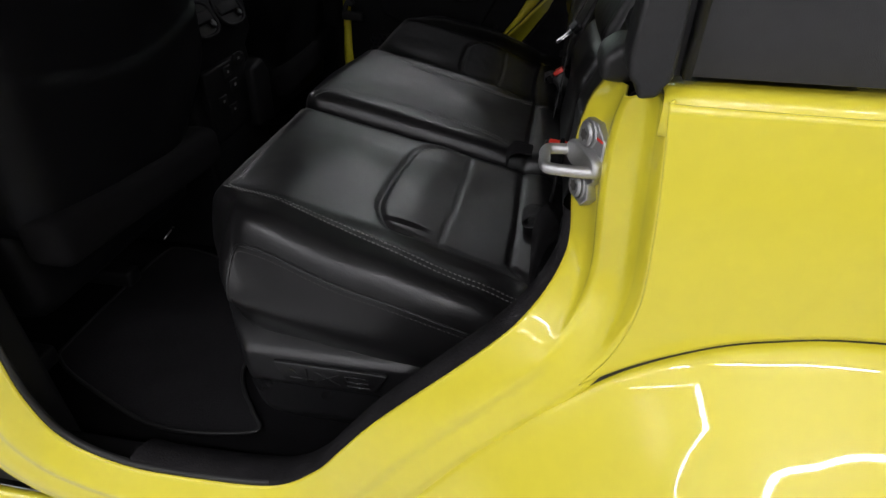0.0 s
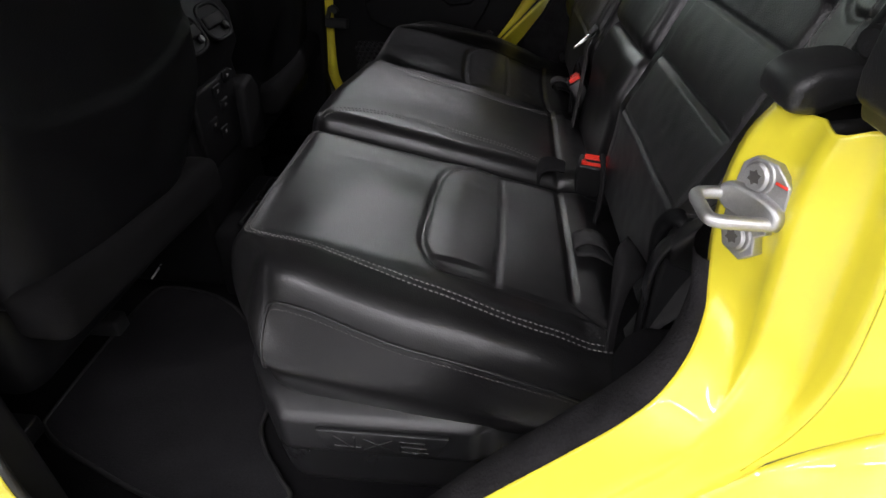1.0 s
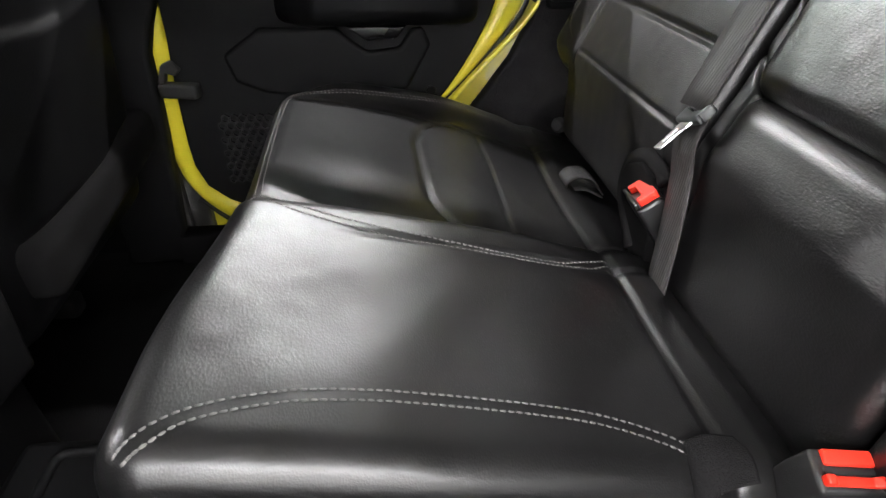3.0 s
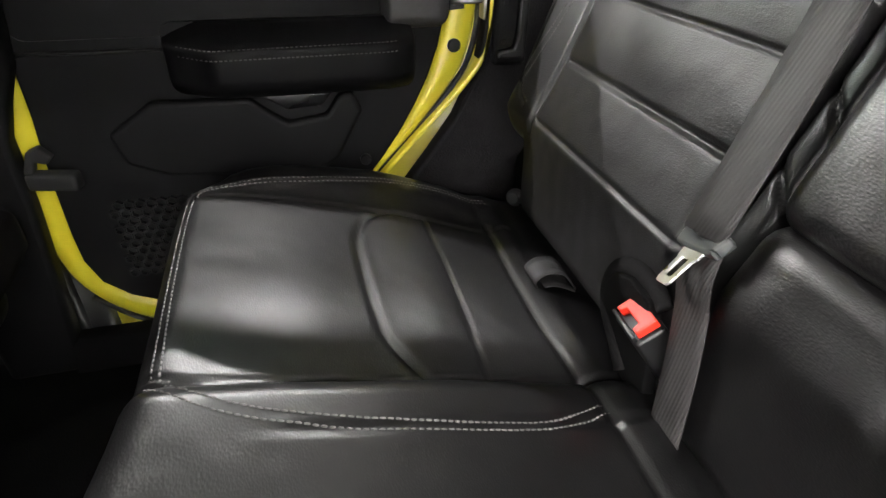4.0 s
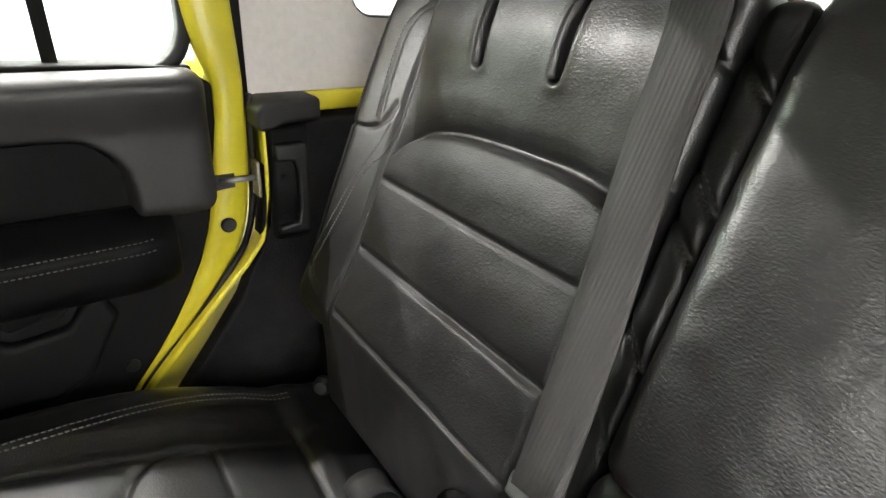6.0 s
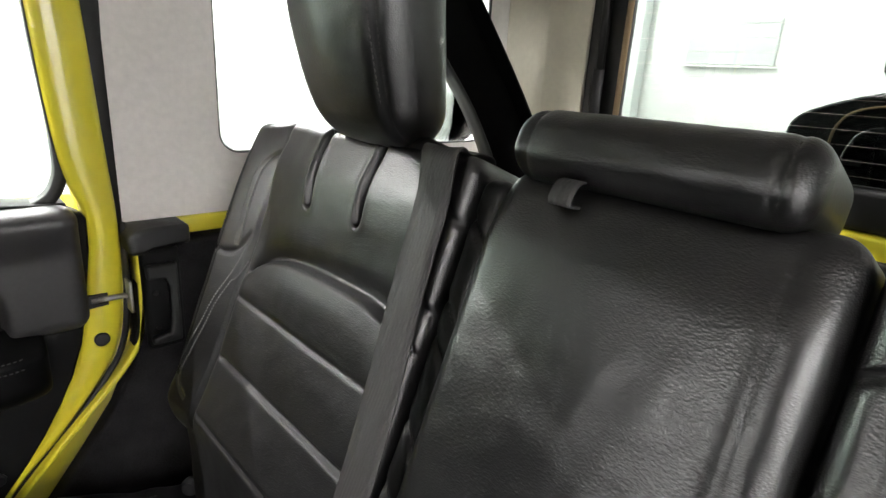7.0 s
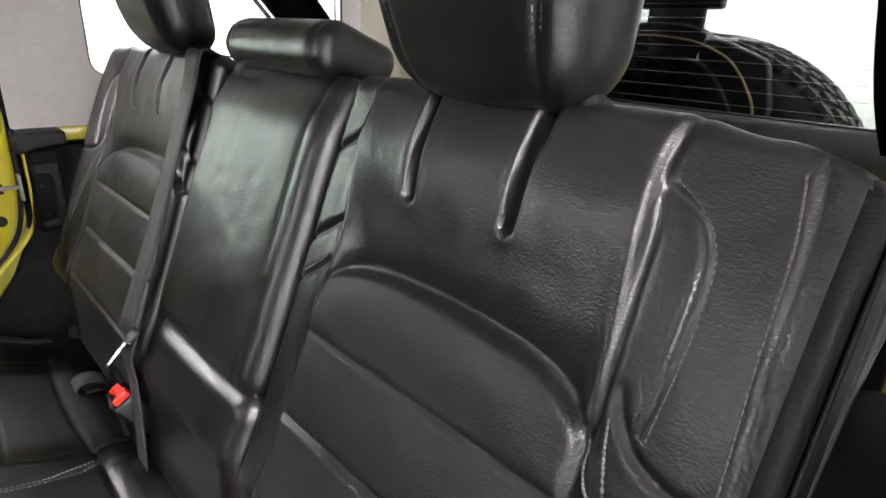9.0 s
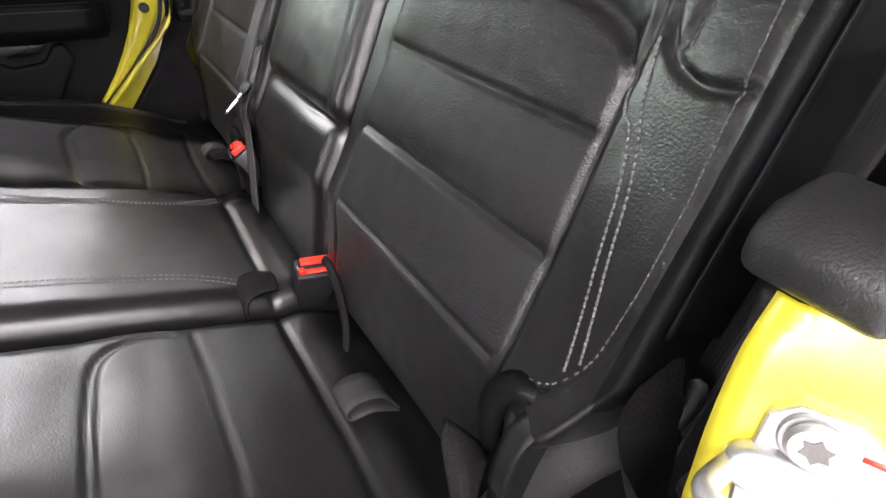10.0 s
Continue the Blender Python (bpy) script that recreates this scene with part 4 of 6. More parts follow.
def framed(outer, inner, axis, a, b):
    """A panel with an opening: the ring between a box (x0, x1, z0, z1) and an inner outline, from a to b along the axis."""
    x0, x1, z0, z1 = outer
    cx, cz = (min(p[0] for p in inner) + max(p[0] for p in inner)) / 2, (min(p[1] for p in inner) + max(p[1] for p in inner)) / 2
    ringo = []
    for px, pz in inner:
        dx, dz = px - cx, pz - cz
        k = min(((x1 - cx) / dx if dx > 0 else (x0 - cx) / dx) if abs(dx) > 1e-9 else 1e9, ((z1 - cz) / dz if dz > 0 else (z0 - cz) / dz) if abs(dz) > 1e-9 else 1e9)
        ringo.append((cx + dx * k, cz + dz * k))
    for corner in ((x0, z0), (x0, z1), (x1, z0), (x1, z1)):
        i = min(range(len(ringo)), key=lambda q: (ringo[q][0] - corner[0]) ** 2 + (ringo[q][1] - corner[1]) ** 2)
        ringo[i] = corner
    put = {"y": lambda p, c: (p[0], c, p[1]), "x": lambda p, c: (c, p[0], p[1])}[axis]
    rows = [[put(p, a) for p in inner], [put(p, a) for p in ringo], [put(p, b) for p in ringo], [put(p, b) for p in inner], [put(p, a) for p in inner]]
    bm = bmesh.new()
    v, f = loft(rows, closed=True)
    vs = [bm.verts.new(p) for p in v]
    for q in f:
        bm.faces.new([vs[i] for i in q])
    bmesh.ops.remove_doubles(bm, verts=bm.verts, dist=1e-5)
    return bm


top_kind = thing("hard_top", "black hard top lined in pale grey cloth, with quarter windows", "hard top")
QWIN = rounded_rect(0.205, 0.842, 1.437, 1.80, 0.035)
for s in (1, -1):
    y_in, y_mid, y_out = (CY + 0.735 * s, CY + 0.765 * s, CY + 0.79 * s)
    part("side_lining", framed((0.047 if s > 0 else 0.112, 1.09, 1.338, 1.872), QWIN, "y", y_in, y_mid), LINER, top_kind, "pale grey cloth side lining")
    part("side_shell", framed((0.08, 1.14, 1.313, 1.90), rounded_rect(0.195, 0.852, 1.427, 1.81, 0.04), "y", y_mid + 0.001 * s, y_out), HARDTOP, top_kind)
    p = part("window_pane", prism(rounded_rect(0.19, 0.86, 1.42, 1.815, 0.035), "y", y_mid + 0.005 * s, y_mid + 0.009 * s), PANE_DARK, top_kind)
    p.visible_shadow = False
    q = np.array([(x, y_in + 0.004 * s, z) for x, z in QWIN])
    part("window_seal", tube("window_seal", q, 0.004, 8, up=(0, 1, 0), closed=True), RUBBER, top_kind)
    x_seal = 0.038 if s > 0 else 0.098
    part("front_seal", mesh_of("front_seal", *sweep([(x_seal, y_mid - 0.02 * s, 1.31), (x_seal, y_mid - 0.02 * s, 1.55), (x_seal - 0.006, y_mid - 0.03 * s, 1.87)], ring(0.017, 10, 0.011), up=(0, 1, 0))), RUBBER, top_kind)
part("roof_lining", solid((-1.75, CY - 0.735, 1.873), (1.10, CY + 0.735, 1.888)), LINER, top_kind)
part("roof_shell", solid((-1.75, CY - 0.79, 1.902), (1.16, CY + 0.79, 1.95), 0.02), HARDTOP, top_kind)
for s in (1, -1):
    part("roof_rail", solid((-1.75, CY + 0.70 * s, 1.81), (0.045, CY + 0.78 * s, 1.872), 0.01), PLASTIC, top_kind)

# rear: corner lining, tailgate, heated pane
for s in (1, -1):
    part("corner_lining", prism([(0.90, CY + 0.734 * s), (1.085, CY + 0.734 * s), (1.105, CY + 0.70 * s), (1.105, CY + 0.635 * s), (1.09, CY + 0.635 * s), (1.075, CY + 0.69 * s), (1.04, CY + 0.722 * s)], "z", 1.345, 1.872, 0.004), CREAM, top_kind)
part("rear_header", solid((1.08, CY - 0.64, 1.845), (1.14, CY + 0.64, 1.872), 0.01), CREAM, top_kind)
tailgate = thing("tailgate", "yellow tailgate with heated rear window, black lower edge and wiper", "tailgate")
part("gate_panel", solid((1.10, CY - 0.66, 0.75), (1.17, CY + 0.66, 1.345), 0.01), PAINT, tailgate)
part("gate_trim", solid((1.088, CY - 0.62, 0.75), (1.099, CY + 0.62, 1.305), 0.006), PLASTIC, tailgate)
part("glass_sill", solid((1.115, CY - 0.62, 1.346), (1.165, CY + 0.62, 1.425), 0.012), PLASTIC, tailgate)
part("body_rim", solid((1.06, CY - 0.70, 1.25), (1.087, CY + 0.70, 1.305), 0.006), RUBBER, tailgate)
GLASS = rounded_rect(CY - 0.56, CY + 0.545, 1.43, 1.84, 0.02)
part("glass_border", framed((CY - 0.62, CY + 0.62, 1.426, 1.872), GLASS, "x", 1.13, 1.142), RUBBER, tailgate)
part("edge_strip", solid((1.1275, CY + 0.546, 1.43), (1.1298, CY + 0.562, 1.84)), TAN, tailgate, "tan glue strip")
p = part("rear_pane", prism(rounded_rect(CY - 0.60, CY + 0.60, 1.427, 1.86, 0.03), "x", 1.144, 1.149), PANE_REAR, tailgate)
p.visible_shadow = False
for z in np.linspace(1.445, 1.835, 15):
    part("heater_wire", mesh_of("heater_wire", *sweep([(1.1425, CY - 0.545, z), (1.1425, CY + 0.525, z)], ring(0.0003, 4))), WIRE, tailgate)
part("gate_strut", tube("gate_strut", [(1.10, CY + 0.60, 1.44), (1.10, CY + 0.60, 1.62)], 0.014, 12, up=(0, 1, 0)), PLASTIC, tailgate)
part("gate_strut", tube("gate_strut", [(1.10, CY + 0.60, 1.62), (1.10, CY + 0.605, 1.86)], 0.008, 12, up=(0, 1, 0)), PLASTIC, tailgate)
part("wall_doorpost", solid((1.10, CY + 0.60, 1.40), (1.13, CY + 0.645, 1.872), 0.008), RUBBER, tailgate)
part("wiper", mesh_of("wiper", *sweep([(1.165, 0.40, 1.470), (1.17, 0.25, 1.466), (1.17, 0.05, 1.468)], strap_section(0.012, 0.012))), PLASTIC, tailgate)

# spare wheel and carrier
carrier = thing("spare_carrier", "black plastic carrier cover with high brake light, holding the spare wheel", "wheel carrier")
SP_Y, SP_Z, SP_R = -0.065, 1.180, 0.405
prof = [(-0.115, 0.70), (-0.12, 0.82), (-0.115, 0.93), (-0.095, 0.975), (-0.06, 0.985), (0.0, 0.988), (0.06, 0.985), (0.095, 0.975), (0.115, 0.93), (0.12, 0.82), (0.115, 0.70), (0.06, 0.62), (-0.06, 0.62)]
rows = []
for k in range(72):
    a = 2 * math.pi * k / 72
    rows.append([(1.345 + dx, SP_Y + SP_R * rr * math.cos(a), SP_Z + SP_R * rr * math.sin(a)) for dx, rr in prof])
rows.append(rows[0])
spare = part("spare_wheel", mesh_of("spare_wheel", *loft(rows, closed=True)), TYRE, carrier, "black tyre with blocky tread")
blocks = []
for k in range(60):
    for lane, (dx, w) in enumerate(((-0.098, 0.034), (-0.050, 0.040), (0.0, 0.036), (0.050, 0.040), (0.098, 0.034))):
        a = 2 * math.pi * (k + 0.5 * (lane % 2)) / 60
        r0, r1 = SP_R * (0.965 if lane in (0, 4) else 0.985), SP_R * (0.993 if lane in (0, 4) else 1.008)
        da = 0.040
        v = []
        for r, sh in ((r0, 1.0), (r1, 0.88)):
            for sx, sa in ((-1, -1), (1, -1), (1, 1), (-1, 1)):
                ang = a + sa * da * sh * 0.95 + sx * 0.012
                v.append((1.345 + dx + sx * w / 2 * sh, SP_Y + r * math.cos(ang), SP_Z + r * math.sin(ang)))
        blocks.append((v, [(0, 1, 5, 4), (1, 2, 6, 5), (2, 3, 7, 6), (3, 0, 4, 7), (4, 5, 6, 7)]))
tagged(part("tread", mesh_of("tread", *gather(*blocks), smooth=False), TYRE, spare), kind="stuff")
part("rim", disc((1.345, SP_Y, SP_Z), (1, 0, 0), SP_R * 0.64, 0.20, 48, 0.01), PLASTIC, spare)
for x in (0.50, -1.45):
    for y in (-0.80, 0.83):
        rows = [[(x + 0.40 * rr * math.cos(2 * math.pi * k / 48), y + dx, 0.40 + 0.40 * rr * math.sin(2 * math.pi * k / 48)) for dx, rr in prof] for k in range(49)]
        wheel = part("wheel", mesh_of("wheel", *loft(rows, closed=True)), TYRE, car, "black tyre")
        part("rim", disc((x, y, 0.40), (0, 1, 0), 0.255, 0.19, 40, 0.01), PLASTIC, wheel)
shell = smooth_line([(0.205, 1.42), (0.20, 1.50), (0.185, 1.545), (0.13, 1.575), (0.05, 1.60), (0.0, 1.605), (-0.08, 1.60), (-0.13, 1.58), (-0.225, 1.545), (-0.25, 1.53), (-0.262, 1.49), (-0.27, 1.42), (-0.2, 1.36), (0.15, 1.36)], 70, closed=True)
part("cover", prism([tuple(q) for q in shell], "x", 1.185, 1.215, 0.006), PLASTIC, carrier)
inner = smooth_line([(0.10, 1.40), (0.115, 1.50), (0.095, 1.555), (0.04, 1.575), (-0.05, 1.572), (-0.12, 1.558), (-0.19, 1.52), (-0.245, 1.43), (-0.2, 1.38), (0.06, 1.38)], 60, closed=True)
part("cover_edge", mesh_of("cover_edge", *sweep(np.column_stack([np.full(60, 1.182), inner]), strap_section(0.004, 0.012), up=(1, 0, 0), closed=True)), TAN, carrier, "tan edge strip")
part("hump", prism([tuple(q) for q in smooth_line([(0.08, 1.40), (0.085, 1.49), (0.05, 1.535), (-0.05, 1.535), (-0.13, 1.52), (-0.20, 1.44), (-0.18, 1.40)], 40, closed=True)], "x", 1.168, 1.184, 0.008), PLASTIC_SMOOTH, carrier)
part("lamp_arm", solid((1.19, -0.10, 1.59), (1.215, 0.03, 1.64), 0.008), PLASTIC, carrier)
part("brake_light", solid((1.185, -0.135, 1.632), (1.225, 0.06, 1.672), 0.010, 3), PLASTIC_SMOOTH, carrier)

# padded roll bar
bar = thing("roll_bar", "padded black cloth roll bar leg with belt guide", "roll bar")
for s in (1, -1):
    y = CY + (0.490 if s > 0 else 0.605) * s
    path = smooth_line([(0.20, y - 0.01 * s, 1.825), (0.30, y, 1.815), (0.375, y, 1.780), (0.432, y, 1.728), (0.616, y + 0.005 * s, 1.525), (0.72, y + 0.03 * s, 1.40), (0.86, y + 0.07 * s, 1.22), (0.95, y + 0.08 * s, 1.08)], 40)
    part("padding", tube("padding", path, 0.050, 18, 0.042, up=(0, 1, 0)), FELT, bar, "black cloth padding")
    part("flap", mesh_of("flap", *sweep(path[14:28] + [0.012, -0.035 * s, 0.012], strap_section(0.07, 0.006), up=(-0.75, 0, -0.66))), FELT, bar)

# ---- far rear door ----
DOOR_OUT = [(0.018, 1.83), (0.032, 1.50), (0.039, 1.34), (0.034, 1.22), (0.020, 1.14), (-0.012, 1.086), (-0.076, 1.008), (-0.150, 0.930), (-0.235, 0.795), (-0.295, 0.71), (-0.37, 0.67), (-0.48, 0.66), (-0.585, 0.690), (-0.655, 0.755), (-0.686, 0.84), (-0.690, 1.0), (-0.690, 1.2), (-0.690, 1.83)]
DOOR_IN = [(-0.045, 1.79), (-0.028, 1.46), (-0.002, 1.352), (-0.012, 1.255), (-0.028, 1.165), (-0.054, 1.093), (-0.104, 1.004), (-0.172, 0.914), (-0.256, 0.790), (-0.315, 0.735), (-0.38, 0.71), (-0.49, 0.71), (-0.575, 0.738), (-0.630, 0.780), (-0.650, 0.84), (-0.648, 1.0), (-0.640, 1.15), (-0.640, 1.79)]
n = 150
do, di = resample(DOOR_OUT, n), resample(DOOR_IN, n)
Y0 = 0.742
rows = []
for u, yy in ((0.0, Y0 + 0.07), (0.0, Y0 + 0.012), (0.04, Y0 + 0.004), (0.15, Y0), (0.5, Y0 - 0.004), (0.85, Y0), (0.96, Y0 + 0.005), (1.0, Y0 + 0.03)):
    q = do * (1 - u) + di * u
    rows.append(np.column_stack([q[:, 0], np.full(n, yy), q[:, 1]]))
door = part("door", thickened(*loft(rows), 0.002), PAINT, car, "closed yellow rear door with black trim")
part("door_skin", solid((-0.66, Y0 + 0.075, 0.55), (0.035, Y0 + 0.085, 1.375)), PAINT, door)
rows = []
trim_edge = di[(di[:, 1] < 1.36)]
outline = [tuple(p) for p in trim_edge[::3]] + [(-0.638, 1.36), (-0.630, 1.39), (-0.10, 1.383), (-0.04, 1.378), (-0.018, 1.365)]
part("trim_base", prism(outline, "y", Y0 - 0.006, Y0 + 0.05, 0.004), PLASTIC_MATT, door, "black moulded trim")


def panel(x0, x1, z0, z1, depth, r, res=0.008, swell=None, mat=PLASTIC, name="trim_pad", label=""):
    def shape(p):
        a, b, c = p.T
        y = Y0 - 0.006 - (c + (swell(a, b) if swell else 0) * smoothstep(c, 0, depth))
        return np.column_stack([a, y, b])
    v, f, surf = pillow((x0, z0, 0.0 - 0.02), (x1, z1, depth), r, (res, res, res), shape)
    return part(name, mesh_of(name, v, f), mat, door, label), surf


panel(-0.63, -0.016, 1.190, 1.378, 0.030, 0.022, res=0.005, swell=lambda a, b: 0.012 * smoothstep(b, 1.30, 1.36) - 0.036 * (1 - smoothstep(np.hypot(np.maximum(a + 0.185, 0), np.maximum(b - 1.235, 0)), 0.060, 0.072)), mat=SOFT_PAD, name="upper_pad", label="soft black upper pad")
arm_surf = panel(-0.44, -0.078, 1.108, 1.210, 0.072, 0.018, 0.005, lambda a, b: -0.055 * (1 - smoothstep(a, -0.45, -0.36)) - 0.050 * np.clip((b - 1.182) / 0.026, 0, 1) - 0.014 * (1 - smoothstep(b, 1.10, 1.14)) - 0.012 * smoothstep(a, -0.13, -0.08), LEATHER_FLAT, "armrest", "leather-wrapped armrest with grey stitching")[1]
rows = []
for zz in (1.183, 1.170):
    rows.append(stitches(arm_surf, [(-0.42, zz - 0.001), (-0.30, zz), (-0.11, zz + 0.001)], step=0.0065))
v, f = gather(*rows)
tagged(part("stitching", mesh_of("stitching", v, f), THREAD, door, "two rows of grey thread"), kind="stuff")
pocket_out = [(-0.475, 1.100), (-0.545, 1.055), (-0.530, 1.005), (-0.476, 0.982), (-0.25, 0.960), (-0.205, 0.985), (-0.160, 1.066), (-0.175, 1.098), (-0.198, 1.094), (-0.220, 1.062), (-0.280, 1.055), (-0.312, 1.078), (-0.335, 1.098)]
part("map_pocket", prism(pocket_out, "y", Y0 - 0.026, Y0 - 0.004, 0.008, 3), PLASTIC_MATT, door)
part("pull_handle", prism([(-0.318, 1.100), (-0.278, 1.074), (-0.225, 1.078), (-0.205, 1.100)], "y", Y0 - 0.022, Y0 - 0.004, 0.004), PLASTIC_SMOOTH, door, "glossy black pull cup")
part("trim_line", mesh_of("trim_line", *sweep([(-0.63, Y0 - 0.008, 1.173), (-0.43, Y0 - 0.008, 1.172)], ring(0.003, 6))), RUBBER, door)
part("trim_screw", disc((-0.159, Y0 - 0.010, 0.973), (0, -1, 0), 0.010, 0.008, 20, 0.002), PLASTIC_SMOOTH, door)
part("edge_plug", disc((-0.003, Y0 - 0.006, 1.158), (0, -1, 0), 0.011, 0.008, 24, 0.002), PLASTIC, door, "round black plug")
p = part("window_pane", prism([(-0.64, 1.37), (-0.02, 1.37), (-0.03, 1.82), (-0.64, 1.82)], "y", Y0 + 0.040, Y0 + 0.045), PANE, door)
p.visible_shadow = False
part("window_channel", mesh_of("window_channel", *sweep(smooth_line([(-0.12, Y0 + 0.02, 1.366), (-0.075, Y0 + 0.02, 1.369), (-0.046, Y0 + 0.02, 1.380), (-0.028, Y0 + 0.02, 1.405), (-0.022, Y0 + 0.02, 1.45), (-0.030, Y0 + 0.02, 1.60), (-0.038, Y0 + 0.02, 1.81)], 60), strap_section(0.016, 0.03), up=(0, 1, 0))), RUBBER, door)
part("window_bar", mesh_of("window_bar", *sweep([(-0.170, Y0 + 0.03, 1.37), (-0.176, Y0 + 0.03, 1.81)], strap_section(0.016, 0.022), up=(0, 1, 0))), RUBBER, door)
part("window_ledge", solid((-0.61, Y0 - 0.003, 1.352), (-0.024, Y0 + 0.05, 1.379), 0.003), RUBBER, door)
# latch hole as a black block, the dark inside put into its colour
hole = [(-0.020, 1.212), (0.012, 1.214), (0.012, 1.234), (-0.020, 1.232)]
part("latch_slot", prism(hole, "y", Y0 - 0.008, Y0 + 0.0), RUBBER, door)

# body lip and seal beside the closed door
seal = resample(DOOR_OUT[2:14], 100)
tang = np.gradient(seal, axis=0)
away = np.column_stack([-tang[:, 1], tang[:, 0]])
away /= np.linalg.norm(away, axis=1)[:, None]
part("door_seal", mesh_of("door_seal", *sweep(np.column_stack([(seal + away * 0.006)[:, 0], np.full(100, Y0 + 0.002), (seal + away * 0.006)[:, 1]]), ring(0.005, 8), up=(0, 1, 0))), RUBBER, car)
FAR_LIP = [(0.058, 1.300), (0.0585, 1.262), (0.058, 1.230), (0.050, 1.150), (0.023, 1.104), (-0.012, 1.066), (-0.066, 1.009), (-0.134, 0.936), (-0.168, 0.888), (-0.225, 0.795)]
q = resample(FAR_LIP, 100)
part("far_lip", mesh_of("far_lip", *sweep(np.column_stack([q[:, 0], np.full(100, Y0), q[:, 1]]), [(-0.0045, -0.014), (-0.003, -0.016), (0.003, -0.016), (0.0045, -0.014), (0.0045, 0.03), (-0.0045, 0.03)], up=(0, 1, 0))), PAINT, car)
part("far_rail", solid((0.115, 0.742, 1.309), (1.09, 0.765, 1.337), 0.004), PAINT, car, "yellow body rail")
# filler block added to stop light leaking between door ring and pillar
part("far_leak_filler", solid((-0.74, 0.770, 0.56), (-0.66, 0.82, 0.80)), RUBBER, car)
part("far_middle_pillar", solid((-0.80, 0.745, 0.60), (-0.692, 0.80, 1.87), 0.01), PLASTIC, car)
part("pillar_cover", prism([(-0.82, 0.62), (-0.70, 0.62), (-0.684, 0.80), (-0.672, 0.95), (-0.668, 1.06), (-0.652, 1.11), (-0.630, 1.16), (-0.610, 1.30), (-0.612, 1.87), (-0.82, 1.87)], "y", 0.700, 0.738, 0.010, 3), PLASTIC_MATT, car, "black plastic pillar cover")
part("far_wall", solid((0.045, 0.765, 0.55), (1.12, 0.785, 1.305)), PLASTIC, car)
part("far_skin", solid((-0.80, Y0 + 0.088, 0.50), (0.12, Y0 + 0.094, 1.308)), PAINT, car)
part("near_wall", solid((0.10, -0.770, 0.62), (1.12, -0.755, 1.295)), PLASTIC, car)
part("pillar_back", prism([(0.066, 1.15), (0.066, 1.28), (0.13, 1.29), (0.13, 1.0), (0.07, 1.02)], "y", -0.716, -0.690, 0.006), PLASTIC, car)

fs = thing("door_striker", "zinc-plated striker loop between far door and body", "door striker")
part("bracket", solid((0.0375, 0.712, 1.200), (0.0425, 0.738, 1.252), 0.0015), ZINC, fs)
part("pin", tube("pin", [(-0.010, 0.736, 1.224), (0.039, 0.726, 1.227)], 0.0042, 10), ZINC, fs)

# ---- floor of the car, carpets ----
tub = thing("car_floor", "dark carpeted car floor and wheel housings", "car floor", kind="structure")
part("floor_pan", solid((-1.75, -0.765, 0.58), (1.10, 0.765, 0.615)), CARPET, tub)
part("sill_near", solid((-0.70, -0.768, 0.50), (-0.12, -0.715, 0.700), 0.02, 3), CARPET, tub)
part("sill_far", solid((-0.72, 0.700, 0.50), (-0.12, 0.741, 0.690), 0.012, 3), CARPET, tub)
hump = np.column_stack([lip[44:170, 0], lip[44:170, 2]])
tg = np.gradient(hump, axis=0)
nn = np.column_stack([-tg[:, 1], tg[:, 0]])
nn /= np.linalg.norm(nn, axis=1)[:, None]
rows = []
for d, off in ((0.0025, 0.0), (0.006, -0.004), (0.014, -0.007), (0.026, -0.006), (0.042, 0.0), (0.058, 0.012), (0.068, 0.026), (0.074, 0.045), (0.078, 0.09)):
    q = hump + nn * off
    rows.append(np.column_stack([q[:, 0], lip[44:170, 1] + d, q[:, 1]]))
part("wheel_carpet", mesh_of("wheel_carpet", *loft(rows)), PILE, tub)
for s in (1, -1):
    part("wheel_housing", solid((0.015 if s > 0 else 0.12, CY - s * 0.76, 0.62), (1.1, CY - s * 0.57, 0.985), 0.05, 4), CARPET, tub)
part("far_side_carpet", prism([(-0.34, 0.62), (-0.30, 0.66), (-0.22, 0.735), (-0.13, 0.86), (-0.05, 0.965), (0.0, 1.035), (0.035, 1.11), (0.05, 1.20), (0.06, 1.30), (0.30, 1.30), (0.30, 0.62)], "y", 0.726, 0.764, 0.006), PILE, tub)
part("cargo_floor", solid((0.20, -0.62, 0.88), (1.09, 0.65, 0.90)), CARPET, tub)

# unseen closing walls forward, added to block light where the car has windows
front = thing("front_light_walls", "plain dark walls added out of view to block front light, and middle pillar", "bulkhead", kind="structure")
part("front_light_wall", solid((-1.75, -0.78, 0.58), (-1.70, 0.80, 1.58)), PLASTIC, front)
part("near_light_wall", solid((-1.70, -0.79, 0.58), (-0.801, -0.74, 1.87)), PLASTIC, front)
part("far_light_wall", solid((-1.70, 0.76, 0.58), (-0.81, 0.80, 1.40)), PLASTIC, front)
part("near_middle_pillar", solid((-0.80, -0.77, 0.60), (-0.665, -0.70, 1.87), 0.01), PLASTIC, front)

# ---- floor mat ----
mat_out = smooth_line([(-0.42, -0.625), (-0.44, -0.585), (-0.475, -0.545), (-0.50, -0.50), (-0.505, -0.45), (-0.53, -0.38), (-0.60, -0.27), (-0.70, -0.18), (-0.83, -0.15), (-0.87, -0.20), (-0.875, -0.48), (-0.855, -0.54), (-0.74, -0.595), (-0.58, -0.645)], 80, closed=True)
mat = thing("floor_mat", "dark grey carpet floor mat with bound edge", "floor mat")
part("mat_top", prism([tuple(q) for q in mat_out], "z", 0.616, 0.624, 0.002), MAT_PILE, mat)
